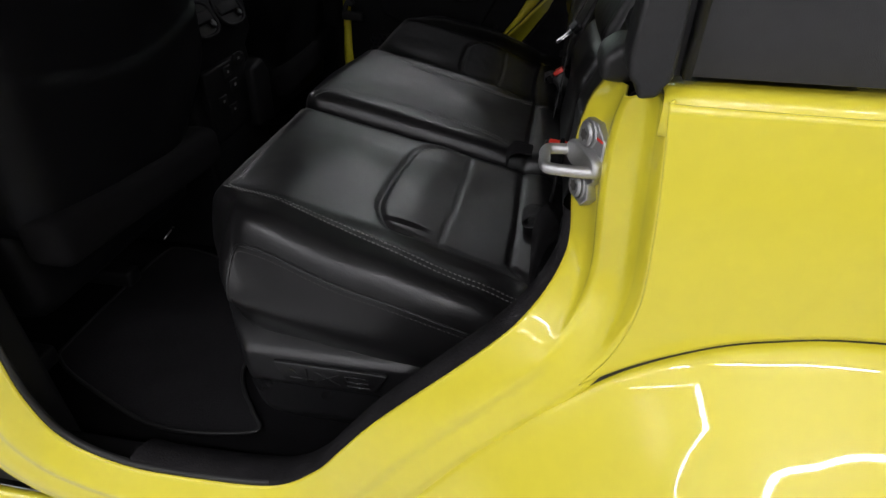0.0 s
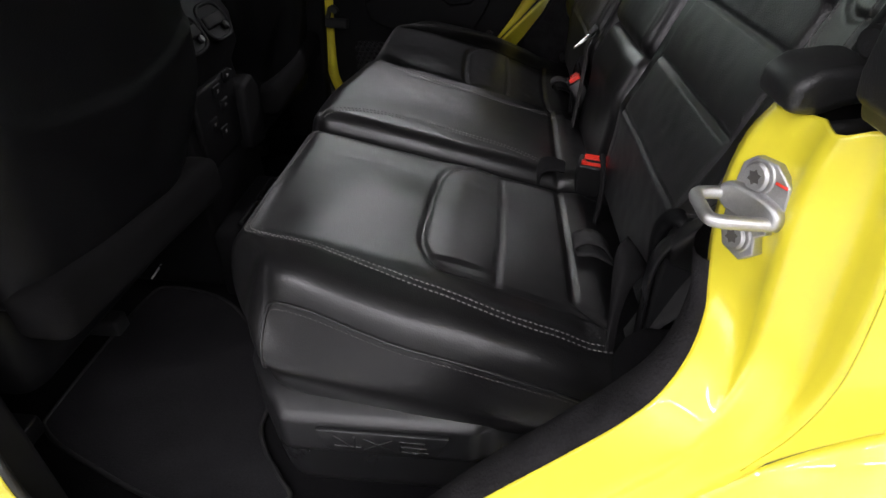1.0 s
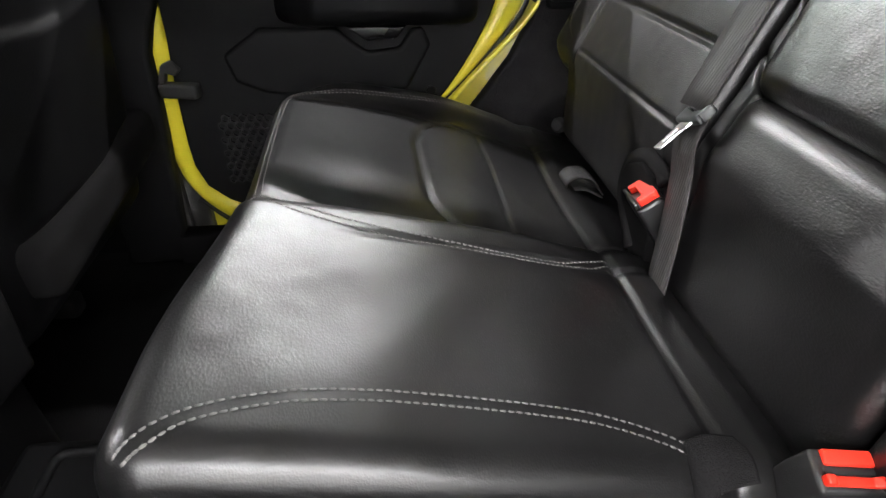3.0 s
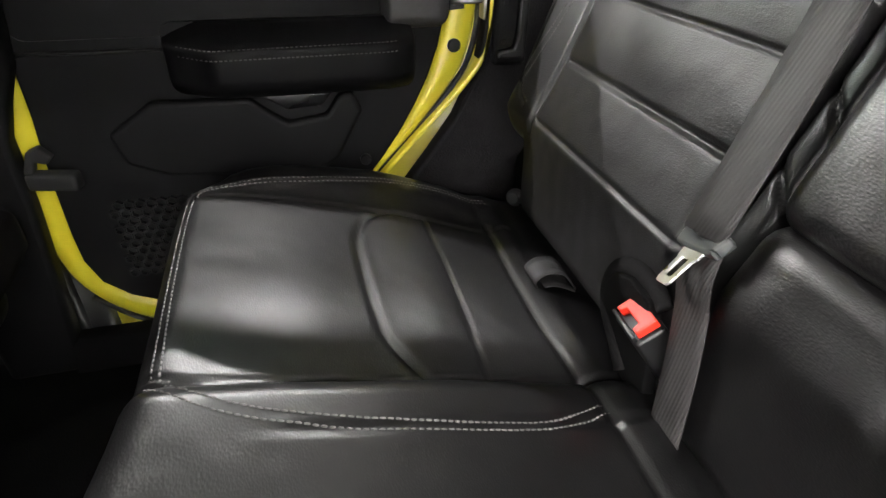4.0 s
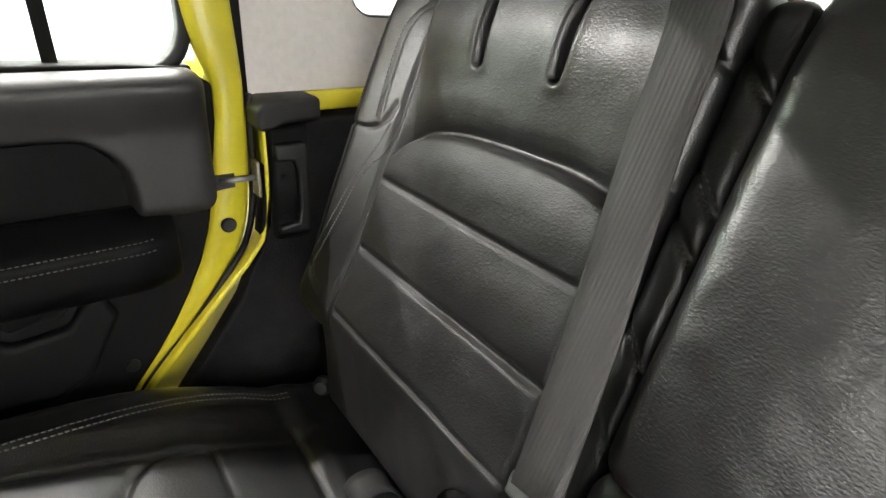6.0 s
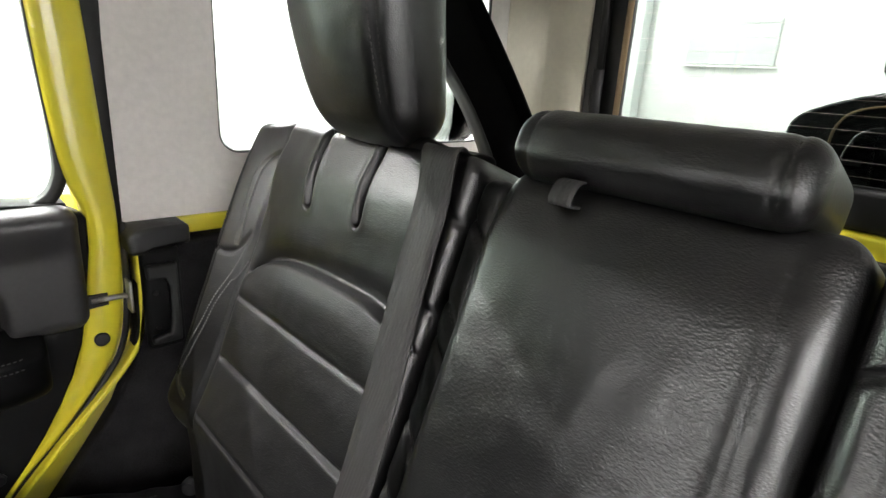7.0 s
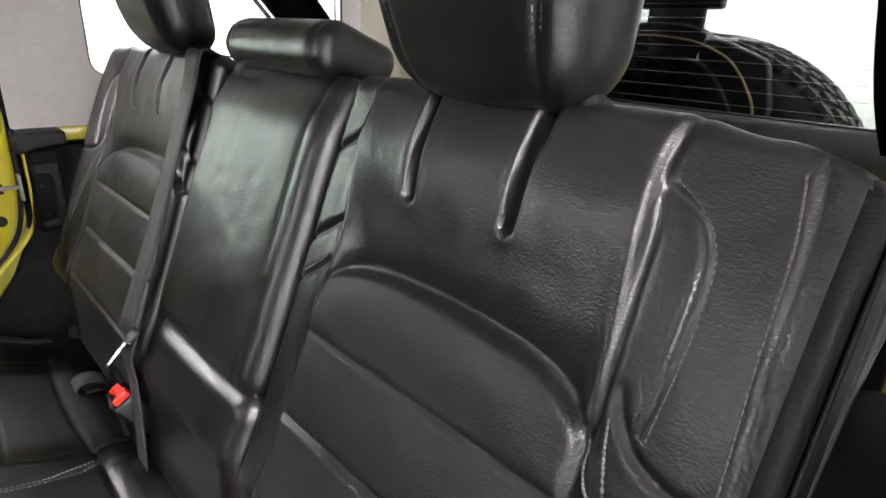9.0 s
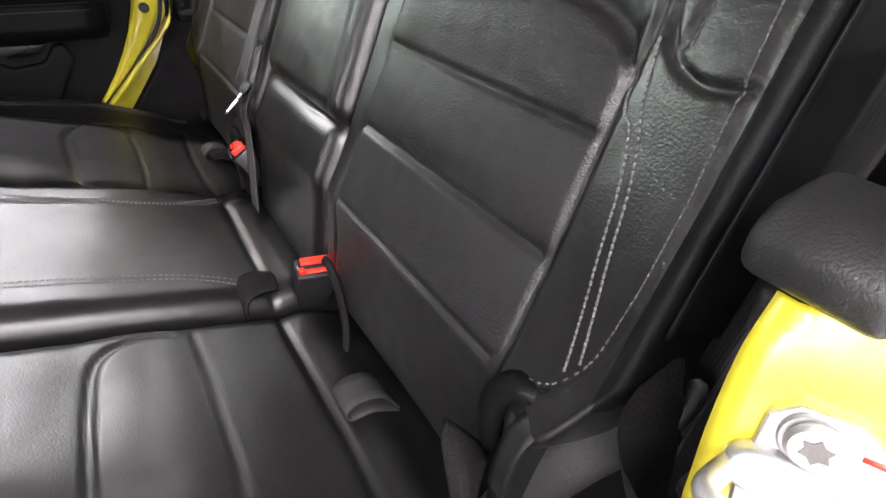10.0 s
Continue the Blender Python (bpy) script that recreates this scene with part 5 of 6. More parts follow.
part("binding", tube("binding", np.column_stack([mat_out, np.full(80, 0.623)]), 0.004, 8, closed=True), RUBBER, mat)

# ---- garage ----
room = thing("room", "bright white workshop room with grey floor", "room", kind="structure")
part("floor", solid((-4.5, -4.2, -0.1), (5.2, 4.0, 0.0)), FLOOR, room)
part("ceiling", solid((-4.5, -4.2, 3.3), (5.2, 4.0, 3.4)), WALL, room)
part("wall_front", solid((-4.6, -4.2, 0.0), (-4.5, 4.0, 3.3)), WALL, room)
part("wall_back", solid((5.2, -4.2, 0.0), (5.3, 4.0, 3.3)), WALL, room)
part("wall_near", solid((-4.5, -4.3, 0.0), (5.2, -4.2, 3.3)), WALL_NEAR, room)
part("wall_far", solid((-4.5, 4.0, 0.0), (5.2, 4.1, 3.3)), WALL, room)


def tube_lamp(x, y, along, power=1.0):
    base = thing("tube_lamp", "white ceiling tube lamp, lit", "ceiling lamp", "ceiling tube lamps")
    hx, hy = (1.25, 0.035) if along == "x" else (0.035, 1.25)
    part("housing", solid((x - hx, y - hy, 3.255), (x + hx, y + hy, 3.30), 0.008), WALL, base)
    lamp = bpy.data.lights.new("tube", "AREA")
    lamp.shape, lamp.size, lamp.size_y = "RECTANGLE", hx * 1.9, hy * 1.6
    lamp.energy, lamp.color = TUBE_POWER * power, (1.0, 0.965, 0.985)
    ob = new("tube", lamp)
    ob.matrix_world = pose(x, y, 3.25)
    ob.parent = base


for y, power in ((-3.75, 1.7), (-2.5, 2.0), (0.0, 1.2), (1.7, 2.0), (3.2, 2.6)):
    for x in (-2.5, 0.4, 3.3):
        tube_lamp(x, y, "x", power)
# unseen pair added to brighten the front wall, which the seat leather mirrors
for y in (-1.5, 1.5):
    tube_lamp(-4.0, y, "y", 2.4)


# ---- pillar trims ----
for s in (1, -1):
    cap = thing("pillar_trim", "black plastic pillar trim with moulded grip beside the backrest", "pillar trim", "pillar trims")
    Y = lambda d: CY + d * s
    deep = 0.75 if s > 0 else 0.725
    part("body", solid((0.058, min(Y(0.70), Y(deep)), 1.125), (0.118, max(Y(0.70), Y(deep)), 1.30), 0.010, 3), PLASTIC_MATT, cap)
    part("grip", prism([(0.062, 1.275), (0.108, 1.275), (0.108, 1.14), (0.062, 1.14), (0.062, 1.152), (0.090, 1.156), (0.094, 1.18), (0.094, 1.235), (0.088, 1.250), (0.062, 1.252)], "y", Y(0.687), Y(0.703), 0.004), PLASTIC, cap)
    tall, deep = (0.0, 0.090) if s < 0 else (0.012, 0.130)
    drop, low = (0.006, 0.003) if s < 0 else (0.0, 0.0)
    part("cap", prism([(x, z - drop) for x, z in ((0.040, 1.297 - low), (0.060, 1.296 - low), (0.076, 1.303 - low), (deep, 1.306 - low), (deep, 1.326 + tall), (0.075, 1.326 + tall), (0.052, 1.322 + tall), (0.040, 1.313 + tall))], "y", Y(0.684 if s < 0 else 0.680), Y(0.737 if s < 0 else 0.755), 0.007, 3), PLASTIC, cap)
    for z in (1.165, 1.225):
        part("screw", disc((0.075, Y(0.701), z), (0, -s, 0), 0.004, 0.006, 12), PLASTIC_SMOOTH, cap)

# near pillar: clamp and front post of the hard top
clamp = thing("roof_clamp", "worn black rubber-edged bracket joining hard top and pillar", "bracket")
part("post", prism([(0.054, -0.768), (0.060, -0.785), (0.076, -0.794), (0.078, -0.768), (0.064, -0.760)], "z", 1.372, 1.87, 0.005), RUBBER, clamp)
part("shoe", prism([(0.048, 1.330), (0.050, 1.368), (0.056, 1.374), (0.076, 1.372), (0.077, 1.318), (0.072, 1.311), (0.070, 1.305), (0.058, 1.303), (0.055, 1.312), (0.050, 1.316)], "y", -0.800, -0.762, 0.003, 2), PLASTIC, clamp)
part("screw", disc((0.053, -0.756, 1.342), (-1, -0.5, 0), 0.009, 0.005, 20, 0.002), PLASTIC_MATT, clamp)
part("side_strip", solid((0.0845, -0.790, 1.315), (0.0895, -0.777, 1.86)), RUBBER, clamp)

# ---- seat pedestal with badge plate ----
ped = thing("seat_pedestal", "black plastic cover under the rear cushion with raised badge plate", "seat pedestal")


def ped_shape(p):
    a, b, c = p.T          # a = x, b = z, c = towards the door
    y = -0.585 - c
    ledge = smoothstep(a, -0.41, -0.38) * (1 - smoothstep(a, -0.145, -0.11) * 0.7)
    out = smoothstep(c, -0.02, 0.03)
    # a band stands forward, with a bay for the badge
    y -= out * 0.018 * ledge * smoothstep(b, 0.766, 0.780) * (1 - smoothstep(b, 0.836, 0.848))
    y += out * 0.085 * smoothstep(b, 0.846, 0.872)
    y += out * 0.05 * (1 - smoothstep(b, 0.60, 0.70))
    y += 0.06 * (1 - smoothstep(a, -0.455, -0.37)) ** 2
    x = a + 0.02 * (1 - smoothstep(b, 0.62, 0.78)) * (1 - smoothstep(a, -0.44, -0.2))
    return np.column_stack([x, y, b])


v, f, surf = pillow((-0.455, 0.60, -0.30), (0.05, 0.885, 0.035), 0.02, (0.006, 0.006, 0.012), ped_shape)
part("cover", mesh_of("cover", v, f), PLASTIC_TRIM, ped)


def on_ped(bm):
    bmesh.ops.transform(bm, matrix=pose(0, -0.640, 0.807, 0, 0, 0), verts=bm.verts)
    return bm


part("badge_plate", on_ped(prism([(-0.340, 0.022), (-0.326, -0.015), (-0.188, -0.015), (-0.170, 0.022)], "y", -0.004, 0.002, 0.0015)), PLASTIC_TRIM, ped, "raised badge plate")
for strokes in (((-0.316, 0.012, -0.296, -0.006), (-0.316, -0.006, -0.284, -0.006), (-0.291, 0.013, -0.291, -0.010)),
                ((-0.277, 0.011, -0.243, -0.009), (-0.277, -0.009, -0.243, 0.011)),
                ((-0.232, 0.001, -0.200, 0.001), (-0.232, 0.010, -0.232, -0.008), (-0.232, 0.011, -0.202, 0.011), (-0.230, -0.009, -0.198, -0.009))):
    for x0, z0, x1, z1 in strokes:
        reach, lean = math.hypot(x1 - x0, z1 - z0) / 2, math.atan2(z1 - z0, x1 - x0)
        bar_mesh = solid((-reach - 0.002, -0.0055, -0.0018), (reach + 0.002, -0.0035, 0.0018), 0.0008)
        bmesh.ops.transform(bar_mesh, matrix=Matrix.Translation(((x0 + x1) / 2, 0, (z0 + z1) / 2)) @ Matrix.Rotation(-lean, 4, "Y"), verts=bar_mesh.verts)
        part("badge_bar", on_ped(bar_mesh), PLASTIC_SMOOTH, ped)
part("label_frame", on_ped(solid((-0.105, -0.001, -0.006), (-0.070, 0.004, 0.014), 0.002)), PLASTIC_SMOOTH, ped)

# ---- front seats and console ----
def front_seat(y0, y1, label, s, x0):
    base = thing("front_seat", label, "car seat", "front seats")
    ym = (y0 + y1) / 2

    def shape(p):
        a, b, c = p.T
        e = (a - ym) / ((y1 - y0) / 2)
        rear = smoothstep(c, -0.05, 0.0)
        x = x0 + 0.10 * (b - 1.0) + c - 0.02 * e ** 2 * rear
        # map pocket: a slack panel below a bowed line
        bow = 1.23 - 0.05 * (1 - e ** 2)
        x += rear * (0.008 * (1 - smoothstep(b, bow - 0.006, bow + 0.004)))
        x += 0.003 * wobble(np.column_stack([a, b]), 9, 2) * rear
        y = ym + (a - ym) * (1 - 0.14 * smoothstep(b, 1.15, 1.6)) - s * (0.11 if s > 0 else 0.05) * smoothstep(s * e, 0.2, 1.0) * (1 - smoothstep(b, 0.98, 1.16))
        return np.column_stack([x, y, b])
    v, f, surf = pillow((y0, 0.985 if s > 0 else 0.93, -0.16), (y1, 1.60, 0.0), 0.05, (0.007, 0.007, 0.016), shape)
    part("backrest", mesh_of("backrest", v, f), LEATHER_FLAT, base)
    v, f, _ = pillow((y0 + 0.02, 0.82, -0.50), (y1 - 0.02, 1.0, -0.05), 0.04, (0.02, 0.02, 0.02), lambda p: np.column_stack([-0.66 + p[:, 2], p[:, 0], p[:, 1]]))
    part("seat", mesh_of("seat", v, f), LEATHER_FLAT, base)
    v, f, _ = pillow((y0 + (0.0 if s > 0 else 0.06), 0.945, -0.05), (y1 - (0.06 if s > 0 else 0.0), 1.02, 0.02), 0.02, (0.012, 0.012, 0.012), lambda p: np.column_stack([x0 + p[:, 2], p[:, 0], p[:, 1] + 0.05 * ((p[:, 0] - ym) / 0.2) * (-s) * 0.3 - (0.0 if s > 0 else 0.05)]))
    part("skirt", mesh_of("skirt", v, f), FELT, base, "dark cloth skirt along the bottom edge")
    v, f, _ = pillow((y0 + 0.06, 1.62, -0.12), (y1 - 0.06, 1.80, -0.02), 0.04, (0.015, 0.015, 0.015), lambda p: np.column_stack([-0.60 + p[:, 2], p[:, 0], p[:, 1]]))
    part("head_pad", mesh_of("head_pad", v, f), LEATHER_FLAT, base)
    for y in (ym - 0.13, ym + 0.13):
        part("rail", solid((-1.25, y - 0.02, 0.62), (-0.86, y + 0.02, 0.66), 0.006), PLASTIC, base)
        part("riser", solid((-0.96, y - 0.015, 0.66), (-0.92, y + 0.015, 0.84), 0.006), PLASTIC, base)
    return base


front_seat(-0.66, -0.185, "black leather front seat seen from behind, with slack map pocket", 1, -0.615)
front_seat(0.170, 0.660, "black leather front seat seen from behind, beside the console", -1, -0.690)

console = thing("centre_console", "black plastic centre console with rear vents and switches", "console")
prof = [(-1.30, 0.62), (-0.69, 0.62), (-0.70, 0.86), (-0.713, 0.98), (-0.720, 1.05), (-0.700, 1.09), (-0.705, 1.153), (-0.745, 1.215), (-0.845, 1.23), (-1.30, 1.22)]
part("body", prism([(x, z) for x, z in prof], "y", -0.135, 0.150, 0.018, 3), PLASTIC_MATT, console)
SWITCHES = ((0.045, 1.045), (-0.01, 1.03), (-0.05, 0.975), (-0.012, 0.945), (0.01, 0.995))
V = pose(-0.713, 0.0, 1.143, 0, 58, 0)


def on_vent(bm):
    bmesh.ops.transform(bm, matrix=V, verts=bm.verts)
    return bm


for y in (-0.056, 0.058):
    ov = [(math.copysign(abs(math.cos(a)) ** 0.7, math.cos(a)) * 0.036, y + math.copysign(abs(math.sin(a)) ** 0.7, math.sin(a)) * 0.049) for a in np.linspace(0, 2 * math.pi, 36, endpoint=False)]
    vent = part("vent", on_vent(prism(ov, "z", 0.0, 0.010, 0.003)), PLASTIC_MATT, console, "round-cornered air vent")
    q = np.array([V @ Vector((a, b, 0.012)) for a, b in ov])
    part("rim", tube("rim", q, 0.004, 8, up=tuple(V.to_3x3() @ Vector((0, 0, 1))), closed=True), PLASTIC_MATT, vent)
    part("vane", on_vent(solid((-0.014, y - 0.040, 0.009), (0.010, y + 0.040, 0.017), 0.004, 3)), PLASTIC_MATT, vent)
    part("knob", on_vent(disc((0.016, y + 0.026, 0.014), (0, 0, 1), 0.008, 0.010, 16, 0.002)), PLASTIC_SMOOTH, vent)
part("switch_panel", solid((-0.716, -0.10, 0.89), (-0.697, 0.085, 1.05), 0.006), PLASTIC_MATT, console)
for y, z in SWITCHES:
    key = part("switch", solid((-0.699, y - 0.017, z - 0.012), (-0.693, y + 0.017, z + 0.012), 0.003), PLASTIC_MATT, console)
    part("icon", solid((-0.6935, y - 0.004, z - 0.003), (-0.6922, y + 0.004, z + 0.003)), THREAD, key, "small pale mark")
part("side_wing", prism([(0.06, 0.87), (0.145, 0.86), (0.155, 0.99), (0.125, 1.025), (0.07, 1.015)], "x", -0.713, -0.675, 0.010, 3), PLASTIC_MATT, console)
tray = [(-0.70, -0.165), (-0.615, -0.170), (-0.575, -0.150), (-0.556, -0.07), (-0.556, 0.07), (-0.575, 0.095), (-0.70, 0.10)]
part("foot_block", prism(tray, "z", 0.62, 0.787, 0.012, 3), PLASTIC_MATT, console)
for y0, y1 in ((-0.135, -0.042), (-0.028, 0.072)):
    part("tray_rim", tube("tray_rim", [(x, y, 0.790) for x, y in rounded_rect(-0.650, -0.578, y0, y1, 0.012, 5)], 0.006, 8, closed=True), PLASTIC_MATT, console)

# seat-base lever glints under the near front seat
lever = thing("seat_wire", "thin bent steel wire under the front seat", "wire")
part("wire", tube("wire", smooth_line([(-0.86, -0.17, 0.66), (-0.85, -0.145, 0.675), (-0.86, -0.12, 0.67), (-0.88, -0.10, 0.66)], 20), 0.002, 8), STEEL, lever)

# ---- belts ----
def strap(name, points, width, material, parent, up=(0, 1, 0), thick=0.0016, label="", n=60):
    q = smooth_line(points, n)
    return part(name, mesh_of(name, *sweep(q, strap_section(thick, width), up=up)), material, parent, label)


belt = thing("seat_belt", "black webbing seat belt hanging before the middle backrest", "seat belt", "seat belts")
strap("webbing", [(0.368, 0.300, 1.42), (0.360, 0.290, 1.455), (0.338, 0.275, 1.490), (0.295, 0.254, 1.503), (0.256, 0.233, 1.508), tuple(back_place(0.215, 1.508, 0.012)), tuple(back_place(0.203, 1.46, 0.014)), tuple(back_place(0.196, 1.38, 0.014)), tuple(back_place(0.175, 1.25, 0.020)), tuple(back_place(0.158, 1.125, 0.028))], 0.047, WEBBING, belt)
strap("lap_webbing", [tuple(back_place(y, z, 0.013)) for y, z in ((0.162, 1.118), (0.150, 1.091), (0.140, 1.060), (0.129, 1.016), (0.119, 0.971), (0.110, 0.925))], 0.044, WEBBING, belt, up=(0.0, 0.97, -0.24))
T_SIDE = Vector((-0.017, -0.0776, 0.032)).normalized()
T_DOWN = Vector((-0.026, -0.006, -0.022))
T_DOWN = (T_DOWN - T_SIDE * T_DOWN.dot(T_SIDE)).normalized()
T_N = T_SIDE.cross(T_DOWN).normalized()
T_MID = Vector((0.057, 0.163, 1.118))
t_frame = Matrix.Translation(T_MID) @ Matrix((T_SIDE, T_DOWN, T_N)).transposed().to_4x4()


def on_tongue(bm):
    bmesh.ops.transform(bm, matrix=t_frame, verts=bm.verts)
    return bm


body = smooth_line([(-0.036, -0.016), (-0.033, -0.004), (-0.026, 0.002), (0.026, 0.002), (0.033, -0.004), (0.036, -0.016), (0.030, -0.018), (0.024, -0.011), (-0.024, -0.011), (-0.030, -0.018)], 60, closed=True)
part("tongue_grip", on_tongue(prism([tuple(q) for q in body], "z", -0.006, 0.006, 0.003)), PLASTIC_GREY, belt, "grey plastic tongue grip")
outer = [(-0.017, 0.0), (0.017, 0.0), (0.0155, 0.010), (0.0125, 0.014), (0.0115, 0.038), (0.009, 0.042), (-0.009, 0.042), (-0.0115, 0.038), (-0.0125, 0.014), (-0.0155, 0.010)]
inner = [(-0.006, 0.012), (0.006, 0.012), (0.0066, 0.015), (0.0066, 0.020), (0.0066, 0.031), (0.005, 0.034), (-0.005, 0.034), (-0.0066, 0.031), (-0.0066, 0.020), (-0.0066, 0.015)]
v, f = loft([[(a, b, c) for a, b in q] for q, c in ((inner, -0.0012), (outer, -0.0012), (outer, 0.0012), (inner, 0.0012), (inner, -0.0012))], closed=True)
v = [tuple(t_frame @ Vector(p)) for p in v]
part("tongue_plate", mesh_of("tongue_plate", v, f, smooth=False), STEEL, belt, "bright steel tongue plate")

near_belt = thing("seat_belt", "dark webbing outer seat belt behind the backrest", "seat belt", "seat belts")
strap("webbing", [(0.52, -0.665, 1.70), (0.41, -0.625, 1.50), (0.335, -0.607, 1.36), (0.26, -0.602, 1.21), (0.20, -0.603, 1.10), (0.17, -0.605, 1.03)], 0.044, WEBBING, near_belt, up=(0.55, 0.83, 0.0))
strap("lap_webbing", [(0.150, -0.604, 1.076), (0.117, -0.597, 1.065), (0.099, -0.590, 1.053), (0.082, -0.580, 1.030), (0.066, -0.565, 0.994), (0.054, -0.555, 0.960), (0.045, -0.545, 0.920)], 0.040, WEBBING_GREY, near_belt, up=(0, 0.8, 0.6), label="grey lap webbing over the wheel housing")
part("end_clip", solid((0.146, -0.628, 1.071), (0.154, -0.580, 1.081), 0.002), PLASTIC_SMOOTH, near_belt)
part("guide_loop", tube("guide_loop", smooth_line([(0.130, -0.618, 1.090), (0.126, -0.630, 1.112), (0.136, -0.632, 1.122), (0.150, -0.627, 1.128), (0.165, -0.615, 1.110), (0.155, -0.608, 1.085)], 30, closed=True), 0.006, 8, closed=True), PLASTIC, near_belt)
far_belt = thing("seat_belt", "black webbing belt running up to the roll bar", "seat belt", "seat belts")
strap("webbing", [(0.392, 0.462, 1.655), (0.430, 0.462, 1.612), (0.510, 0.462, 1.520), (0.60, 0.475, 1.39), (0.70, 0.50, 1.20)], 0.047, WEBBING, far_belt, up=(0.30, 0.95, 0.0))
part("guide", disc((0.392, 0.464, 1.666), (-0.6, -0.8, 0.1), 0.021, 0.020, 24, 0.005), PLASTIC_SMOOTH, far_belt, "black plastic belt guide")
part("guide_strap", tube("guide_strap", [(0.394, 0.468, 1.672), (0.404, 0.478, 1.715), (0.412, 0.490, 1.750)], 0.007, 10, up=(0, 1, 0)), WEBBING, far_belt)


def buckle(label, m, slot=True):
    base = thing("belt_buckle", label, "belt buckle", "belt buckles")

    def put(bm):
        bmesh.ops.transform(bm, matrix=m, verts=bm.verts)
        return bm
    part("case", put(solid((-0.018, -0.029, -0.060), (0.018, 0.029, 0.022), 0.006, 3)), PLASTIC_SMOOTH, base)
    part("rim", put(solid((-0.0165, -0.026, 0.0215), (-0.012, 0.026, 0.029), 0.001)), PLASTIC_SMOOTH, base)
    button = [(-0.010, -0.024), (0.0145, -0.024), (0.0145, 0.024), (-0.010, 0.024), (-0.010, 0.016), (-0.002, 0.014), (-0.002, -0.014), (-0.010, -0.016)]
    part("button", put(prism(button, "z", 0.020, 0.031, 0.0015)), RED, base, "red release button")
    return base




def open_buckle(label, mid, up, across):
    """An upright buckle: black case, slot between a red button and the red lip behind it."""
    base = thing("belt_buckle", label, "belt buckle", "belt buckles")
    u = Vector(up).normalized()
    w = (Vector(across) - u * Vector(across).dot(u)).normalized()
    m = Matrix.Translation(mid) @ Matrix((u.cross(w).normalized() * -1, w, u)).transposed().to_4x4()

    def put(bm):
        bmesh.ops.transform(bm, matrix=m, verts=bm.verts)
        return bm
    case = [(-0.020, -0.075), (0.020, -0.075), (0.0265, -0.030), (0.0265, 0.0), (-0.0265, 0.0), (-0.0265, -0.030)]
    part("case", put(prism(case, "x", -0.016, 0.016, 0.004, 3)), PLASTIC, base)
    part("button", put(solid((-0.0150, -0.0185, -0.004), (-0.0035, 0.0185, 0.0035), 0.002, 3)), RED, base, "red release button")
    # the slot's inner shade is a black block set into the case
    part("slot", put(solid((-0.0030, -0.0200, -0.006), (0.0020, 0.0200, 0.0006), 0.0005)), RUBBER, base)
    lip = [(-0.0230, -0.003), (0.0230, -0.003), (0.0230, 0.0065), (0.0165, 0.0065), (0.0135, 0.002), (-0.0135, 0.002), (-0.0165, 0.0065), (-0.0230, 0.0065)]
    part("lip", put(prism(lip, "x", 0.0030, 0.0105, 0.0015, 2)), RED, base, "red lip behind the slot")
    part("mark", put(solid((-0.0166, -0.004, -0.030), (-0.0158, 0.006, -0.026))), PLASTIC_GREY, base, "small moulded mark")
    return base


open_buckle("black belt buckle with red button between the cushions", (0.044, -0.168, 0.986), (0.02, -0.36, 0.93), (0.97, -0.15, 0.0))
buckle("black belt buckle with red button in a felt pocket", pose(0.055, 0.190, 0.996, -8, -36, -4))

# felt pocket round the far buckle, felt pocket rim behind the near one
pocket = thing("felt_pocket", "black felt pocket in the backrest around the buckle", "felt pocket", "felt pockets")
rim = smooth_line([back_place(y, z, 0.004) for y, z in ((0.203, 0.930), (0.227, 0.950), (0.262, 0.978), (0.271, 1.008), (0.259, 1.032), (0.227, 1.046), (0.194, 1.043), (0.178, 1.035))], 50)
part("rim", tube("rim", rim, 0.010, 12, 0.007, up=tuple(NORMAL)), FELT_SOFT, pocket)
part("inside", prism([(0.205, 0.92), (0.262, 0.975), (0.268, 1.008), (0.256, 1.028), (0.227, 1.042), (0.19, 1.038), (0.17, 1.0), (0.16, 0.92)], "x", 0.046, 0.062, 0.003), FELT, pocket)
pocket = thing("felt_pocket", "black felt lip beside the near buckle", "felt pocket", "felt pockets")
rim = smooth_line([back_place(y, z, 0.01) for y, z in ((-0.268, 0.915), (-0.264, 0.950), (-0.240, 0.984), (-0.208, 1.003), (-0.190, 1.004))], 40)
part("rim", tube("rim", rim, 0.006, 12, 0.004, up=tuple(NORMAL)), FELT_SOFT, pocket)


# woven loops and flaps at the cushion's back edge
def woven_loop(x, y, z, label):
    base = thing("fabric_loop", label, "fabric loop", "fabric loops")
    q = smooth_line([(x + 0.05, y, z - 0.020), (x + 0.03, y, z + 0.006), (x + 0.005, y, z + 0.012), (x - 0.010, y, z + 0.002), (x - 0.004, y, z - 0.010), (x + 0.02, y, z - 0.010), (x + 0.05, y, z - 0.025)], 40)
    part("band", mesh_of("band", *sweep(q, strap_section(0.0022, 0.040), up=(0, 1, 0))), WEBBING_GREY, base)
    return base


woven_loop(0.004, -0.362, 0.945, "grey woven loop at the cushion's back edge")
woven_loop(0.022, 0.385, 0.940, "grey woven loop at the wide cushion's back edge")


def felt_sheet(name, label, grid):
    base = thing(name, label, "felt flap")
    rows = [resample(r, 24) for r in grid]
    rows = [np.array(rows)[:, k] for k in range(24)]
    rows = [resample([tuple(p) for p in r], 16) for r in rows]
    part("sheet", thickened(*loft(rows), 0.004), FELT_SOFT, base)


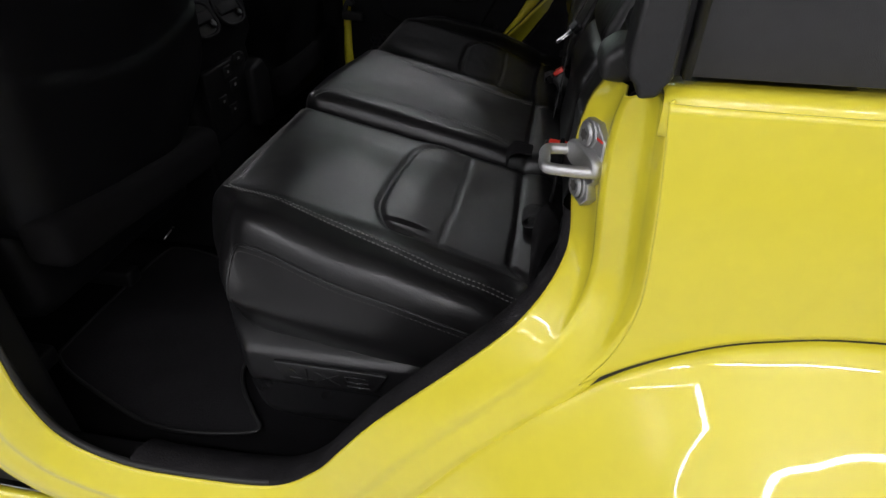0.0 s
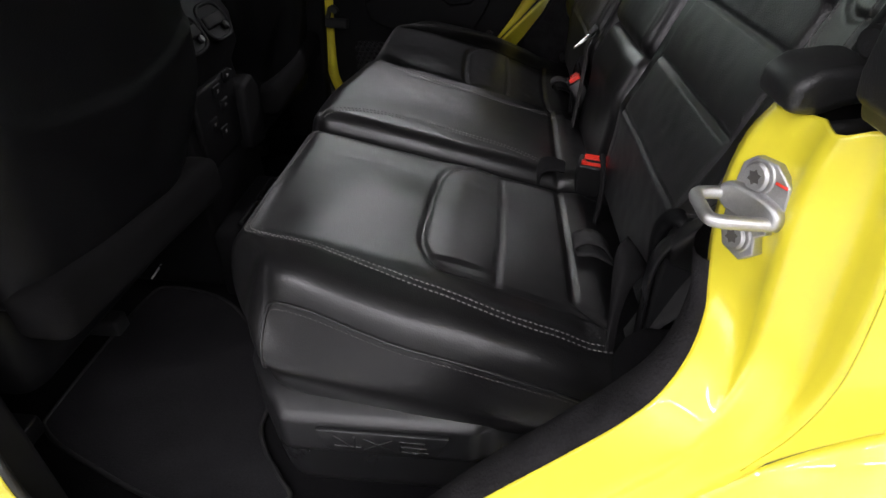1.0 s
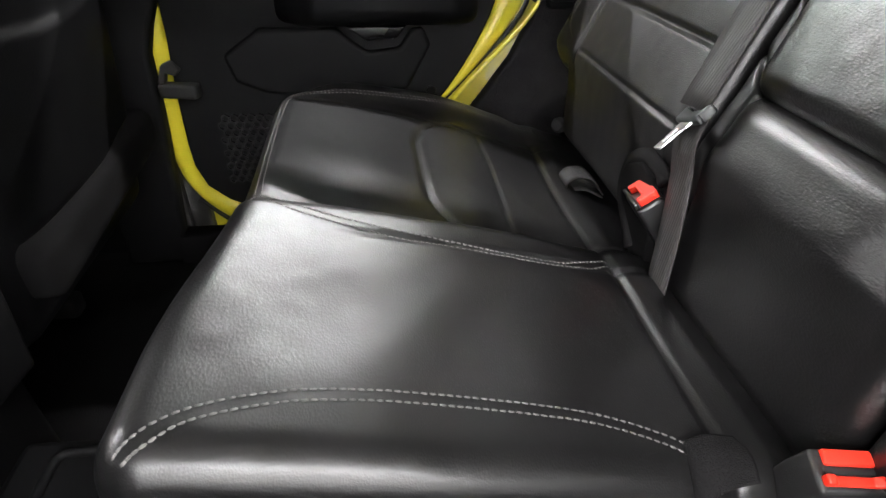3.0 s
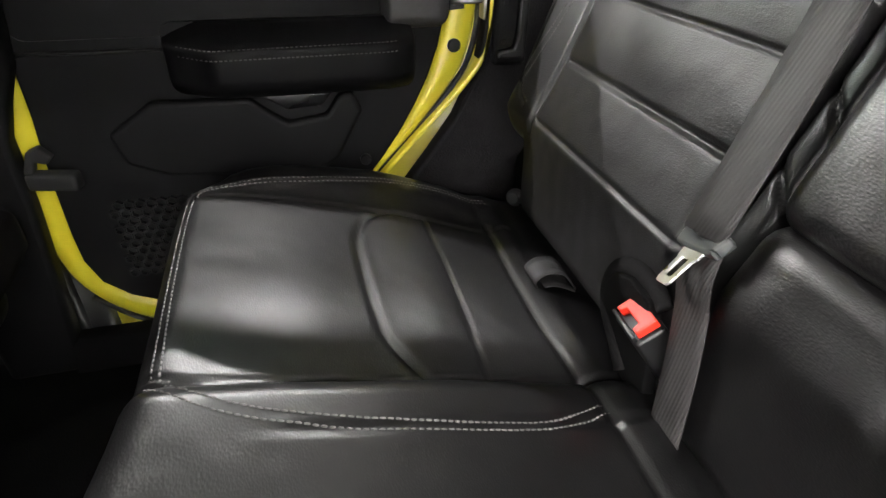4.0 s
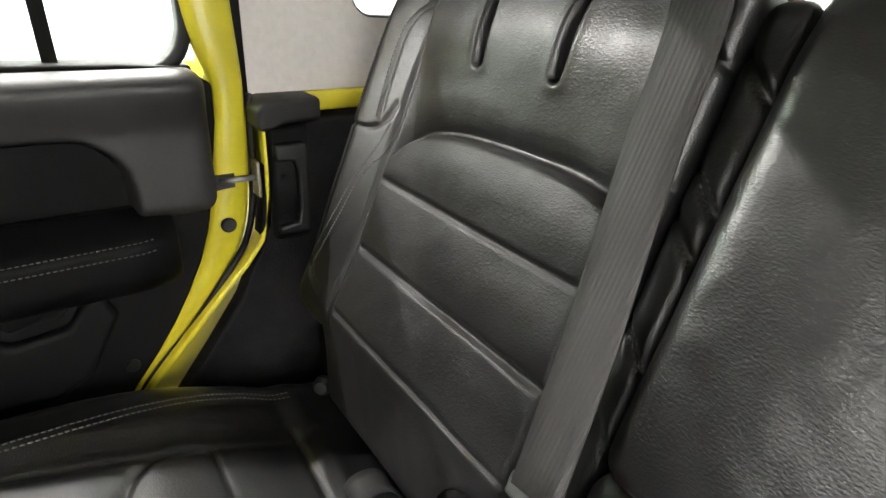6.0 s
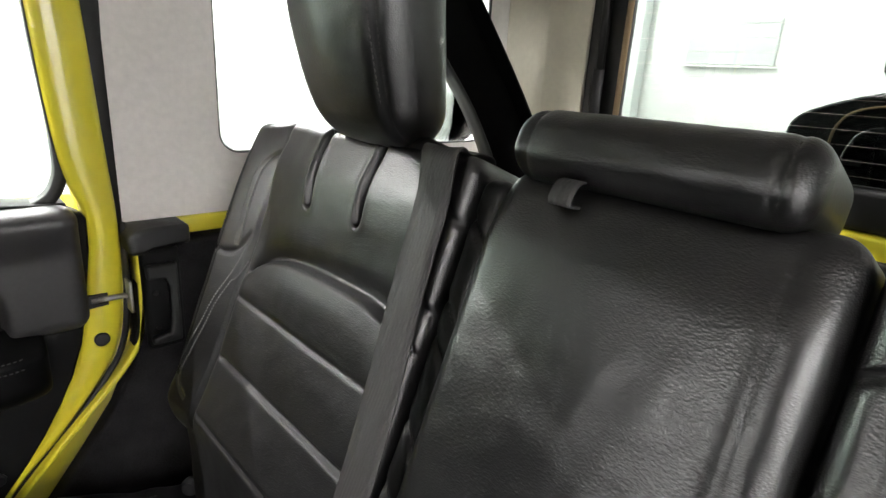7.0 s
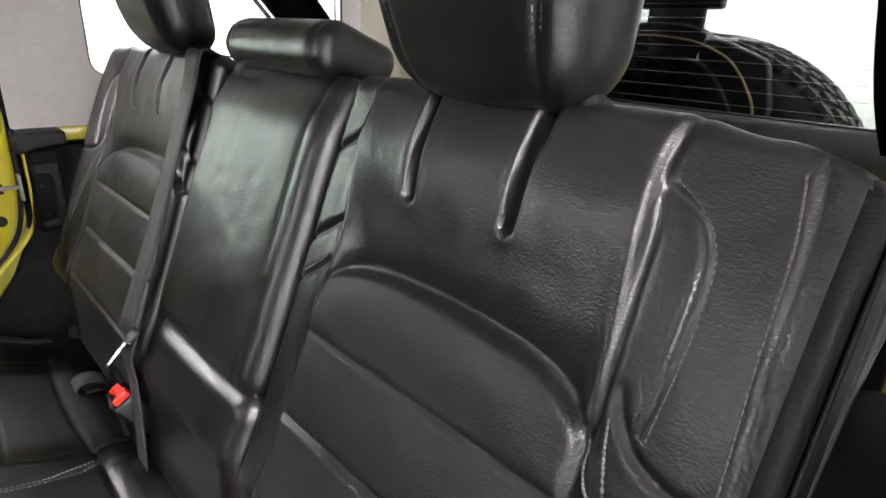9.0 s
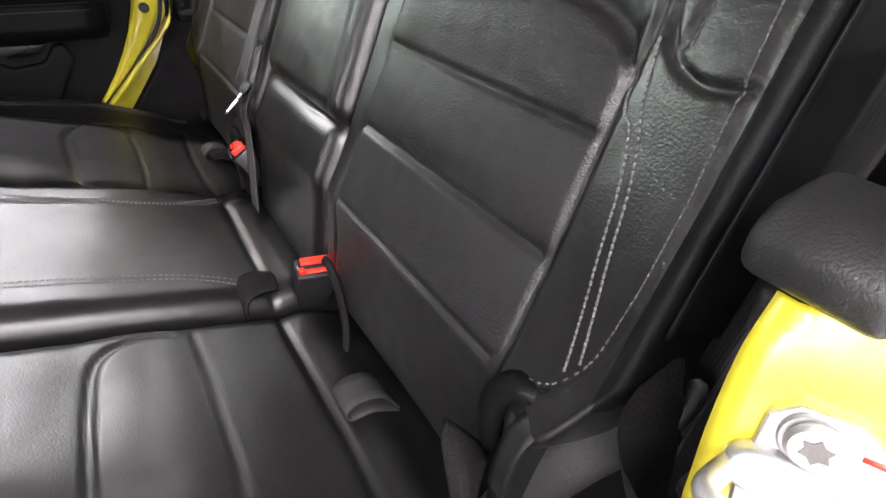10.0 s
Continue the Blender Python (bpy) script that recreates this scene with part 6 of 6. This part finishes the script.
felt_sheet("felt_flap", "pointed black felt flap beside the cushion's rear corner",
           [[(0.014, -0.566, 0.925), (0.010, -0.558, 0.985), (0.008, -0.545, 1.032), (0.012, -0.530, 1.054), (0.025, -0.515, 1.060)],
            [(0.012, -0.578, 0.925), (0.010, -0.572, 0.985), (0.015, -0.560, 1.032), (0.023, -0.545, 1.048), (0.039, -0.525, 1.046)],
            [(0.022, -0.578, 0.925), (0.020, -0.572, 0.985), (0.030, -0.558, 1.020), (0.046, -0.545, 1.028), (0.060, -0.530, 1.016)]])
felt_sheet("felt_flap", "black felt tab between the two cushions",
           [[(-0.046, -0.160, 0.925), (-0.044, -0.160, 0.950), (-0.030, -0.155, 0.957), (-0.004, -0.150, 0.953)],
            [(-0.050, -0.138, 0.930), (-0.046, -0.136, 0.958), (-0.028, -0.132, 0.966), (-0.002, -0.132, 0.960)],
            [(-0.046, -0.112, 0.935), (-0.042, -0.112, 0.957), (-0.028, -0.112, 0.962), (-0.004, -0.112, 0.956)]])

# recliner cover under the wing of the near backrest
recl = thing("recliner_cover", "black plastic recliner cover at the backrest's foot", "hinge cover")
part("cover", prism([(0.050, 0.93), (0.048, 1.04), (0.050, 1.080), (0.060, 1.100), (0.13, 1.105), (0.15, 1.04), (0.12, 0.95)], "y", -0.568, -0.548, 0.008, 3), PLASTIC, recl)
part("arm", mesh_of("arm", *sweep(smooth_line([(0.050, -0.558, 0.930), (0.047, -0.560, 0.985), (0.042, -0.565, 1.036), (0.044, -0.570, 1.074), (0.054, -0.575, 1.096), (0.070, -0.580, 1.106), (0.095, -0.580, 1.100)], 40), strap_section(0.004, 0.020), up=(0, 1, 0))), PLASTIC_SMOOTH, recl, "curved dark metal arm")
part("gaiter", mesh_of("gaiter", *sweep(smooth_line([(0.058, -0.530, 1.030), (0.052, -0.535, 1.075), (0.054, -0.540, 1.096), (0.060, -0.550, 1.108), (0.070, -0.565, 1.109), (0.074, -0.580, 1.118), (0.090, -0.590, 1.126), (0.100, -0.600, 1.140)], 40), ring(0.009, 12, 0.012), up=(0, 1, 0))), LEATHER_FLAT, recl, "soft leather roll")
knob = thing("seat_latch", "dark red-brown plastic latch knob at the far rear corner", "latch")
part("knob", disc((0.060, 0.572, 0.955), (-0.7, -0.7, 0.2), 0.014, 0.020, 20, 0.005), PLASTIC, knob)

# middle door-check strap and speaker grille on the far side
check = thing("check_strap", "black rubber door check strap hooked across the yellow edge", "strap")
part("strap", solid((-0.665, 0.690, 0.985), (-0.592, 0.716, 1.012), 0.006, 3, (0, 0, -12)), RUBBER, check)
part("hook", prism([(-0.665, 1.012), (-0.652, 1.045), (-0.635, 1.052), (-0.62, 1.035), (-0.63, 1.025), (-0.645, 1.03), (-0.65, 1.012)], "y", 0.698, 0.716, 0.003), RUBBER, check)
grille = thing("speaker_grille", "black honeycomb speaker grille low on the far door", "speaker grille")
cells = []
for i in range(13):
    for j in range(10):
        cx, cz = -0.575 + 0.0165 * i + (0.00825 if j % 2 else 0), 0.80 + 0.0145 * j
        hexo = [(cx + 0.0092 * math.cos(math.radians(60 * k + 30)), cz + 0.0092 * math.sin(math.radians(60 * k + 30))) for k in range(6)]
        hexi = [(cx + 0.0066 * math.cos(math.radians(60 * k + 30)), cz + 0.0066 * math.sin(math.radians(60 * k + 30))) for k in range(6)]
        cells.append(loft([[(x, yy, z) for x, z in q] for q, yy in ((hexi, 0.739), (hexi, 0.728), (hexo, 0.728), (hexo, 0.739))], closed=True))
tagged(part("honeycomb", mesh_of("honeycomb", *gather(*cells), smooth=False), PLASTIC, grille), kind="stuff")

# rear yellow post and its clear bag
part("tail_post", solid((0.985, -0.458, 0.80), (1.01, -0.43, 1.34), 0.006), PAINT, car)
bag = thing("plastic_bag", "crumpled clear plastic bag lying beside the backrest", "plastic bag")
us, vs = np.meshgrid(np.linspace(0, 2 * math.pi, 26), np.linspace(0.08, math.pi - 0.08, 14))
rough = 1 + 0.22 * np.sin(3 * us + 4 * vs) + 0.16 * np.sin(5 * us - 7 * vs + 1.3) + 0.10 * np.sin(9 * us + 11 * vs)
rough = rough * (1 - smoothstep(us, 5.6, 2 * math.pi)) + rough[:, :1] * smoothstep(us, 5.6, 2 * math.pi)
spots = np.stack([0.71 + 0.09 * rough * np.sin(vs) * np.cos(us), -0.49 + 0.04 * rough * np.sin(vs) * np.sin(us), 0.900 + 0.045 * (1.3 + rough * np.cos(vs))], -1)
part("film", mesh_of("film", *loft([list(map(tuple, r)) for r in spots])), FILM, bag)

# ---- things on the room's walls ----
box = thing("wall_switch", "small dark wall switch box with red and green lights", "switch box")
part("case", solid((1.33, 3.96, 1.50), (1.40, 3.999, 1.62), 0.006), PLASTIC_GREY, box)
part("red_light", solid((1.345, 3.95, 1.575), (1.385, 3.96, 1.60)), RED, box)
sheet = thing("wall_panel", "pale grey framed panel on the back wall", "panel")
part("board", solid((5.165, 1.58, 1.82), (5.199, 2.33, 2.20), 0.006), WALL_GREY, sheet)
part("ledge", solid((5.14, 1.55, 1.795), (5.199, 2.36, 1.815), 0.004), WALL, sheet)
col = thing("wall_column", "pale grey corner column on the back wall", "column")
part("shaft", solid((5.05, 2.75, 0.0), (5.199, 3.15, 3.3), 0.006), WALL_GREY, col)
wall_door = thing("wall_door", "white door in a slim frame on the far wall", "door")
part("leaf", solid((1.55, 3.97, 0.0), (2.45, 3.999, 2.1), 0.006), WALL, wall_door)
part("handle", solid((1.60, 3.92, 1.02), (1.72, 3.95, 1.04), 0.006), STEEL, wall_door)
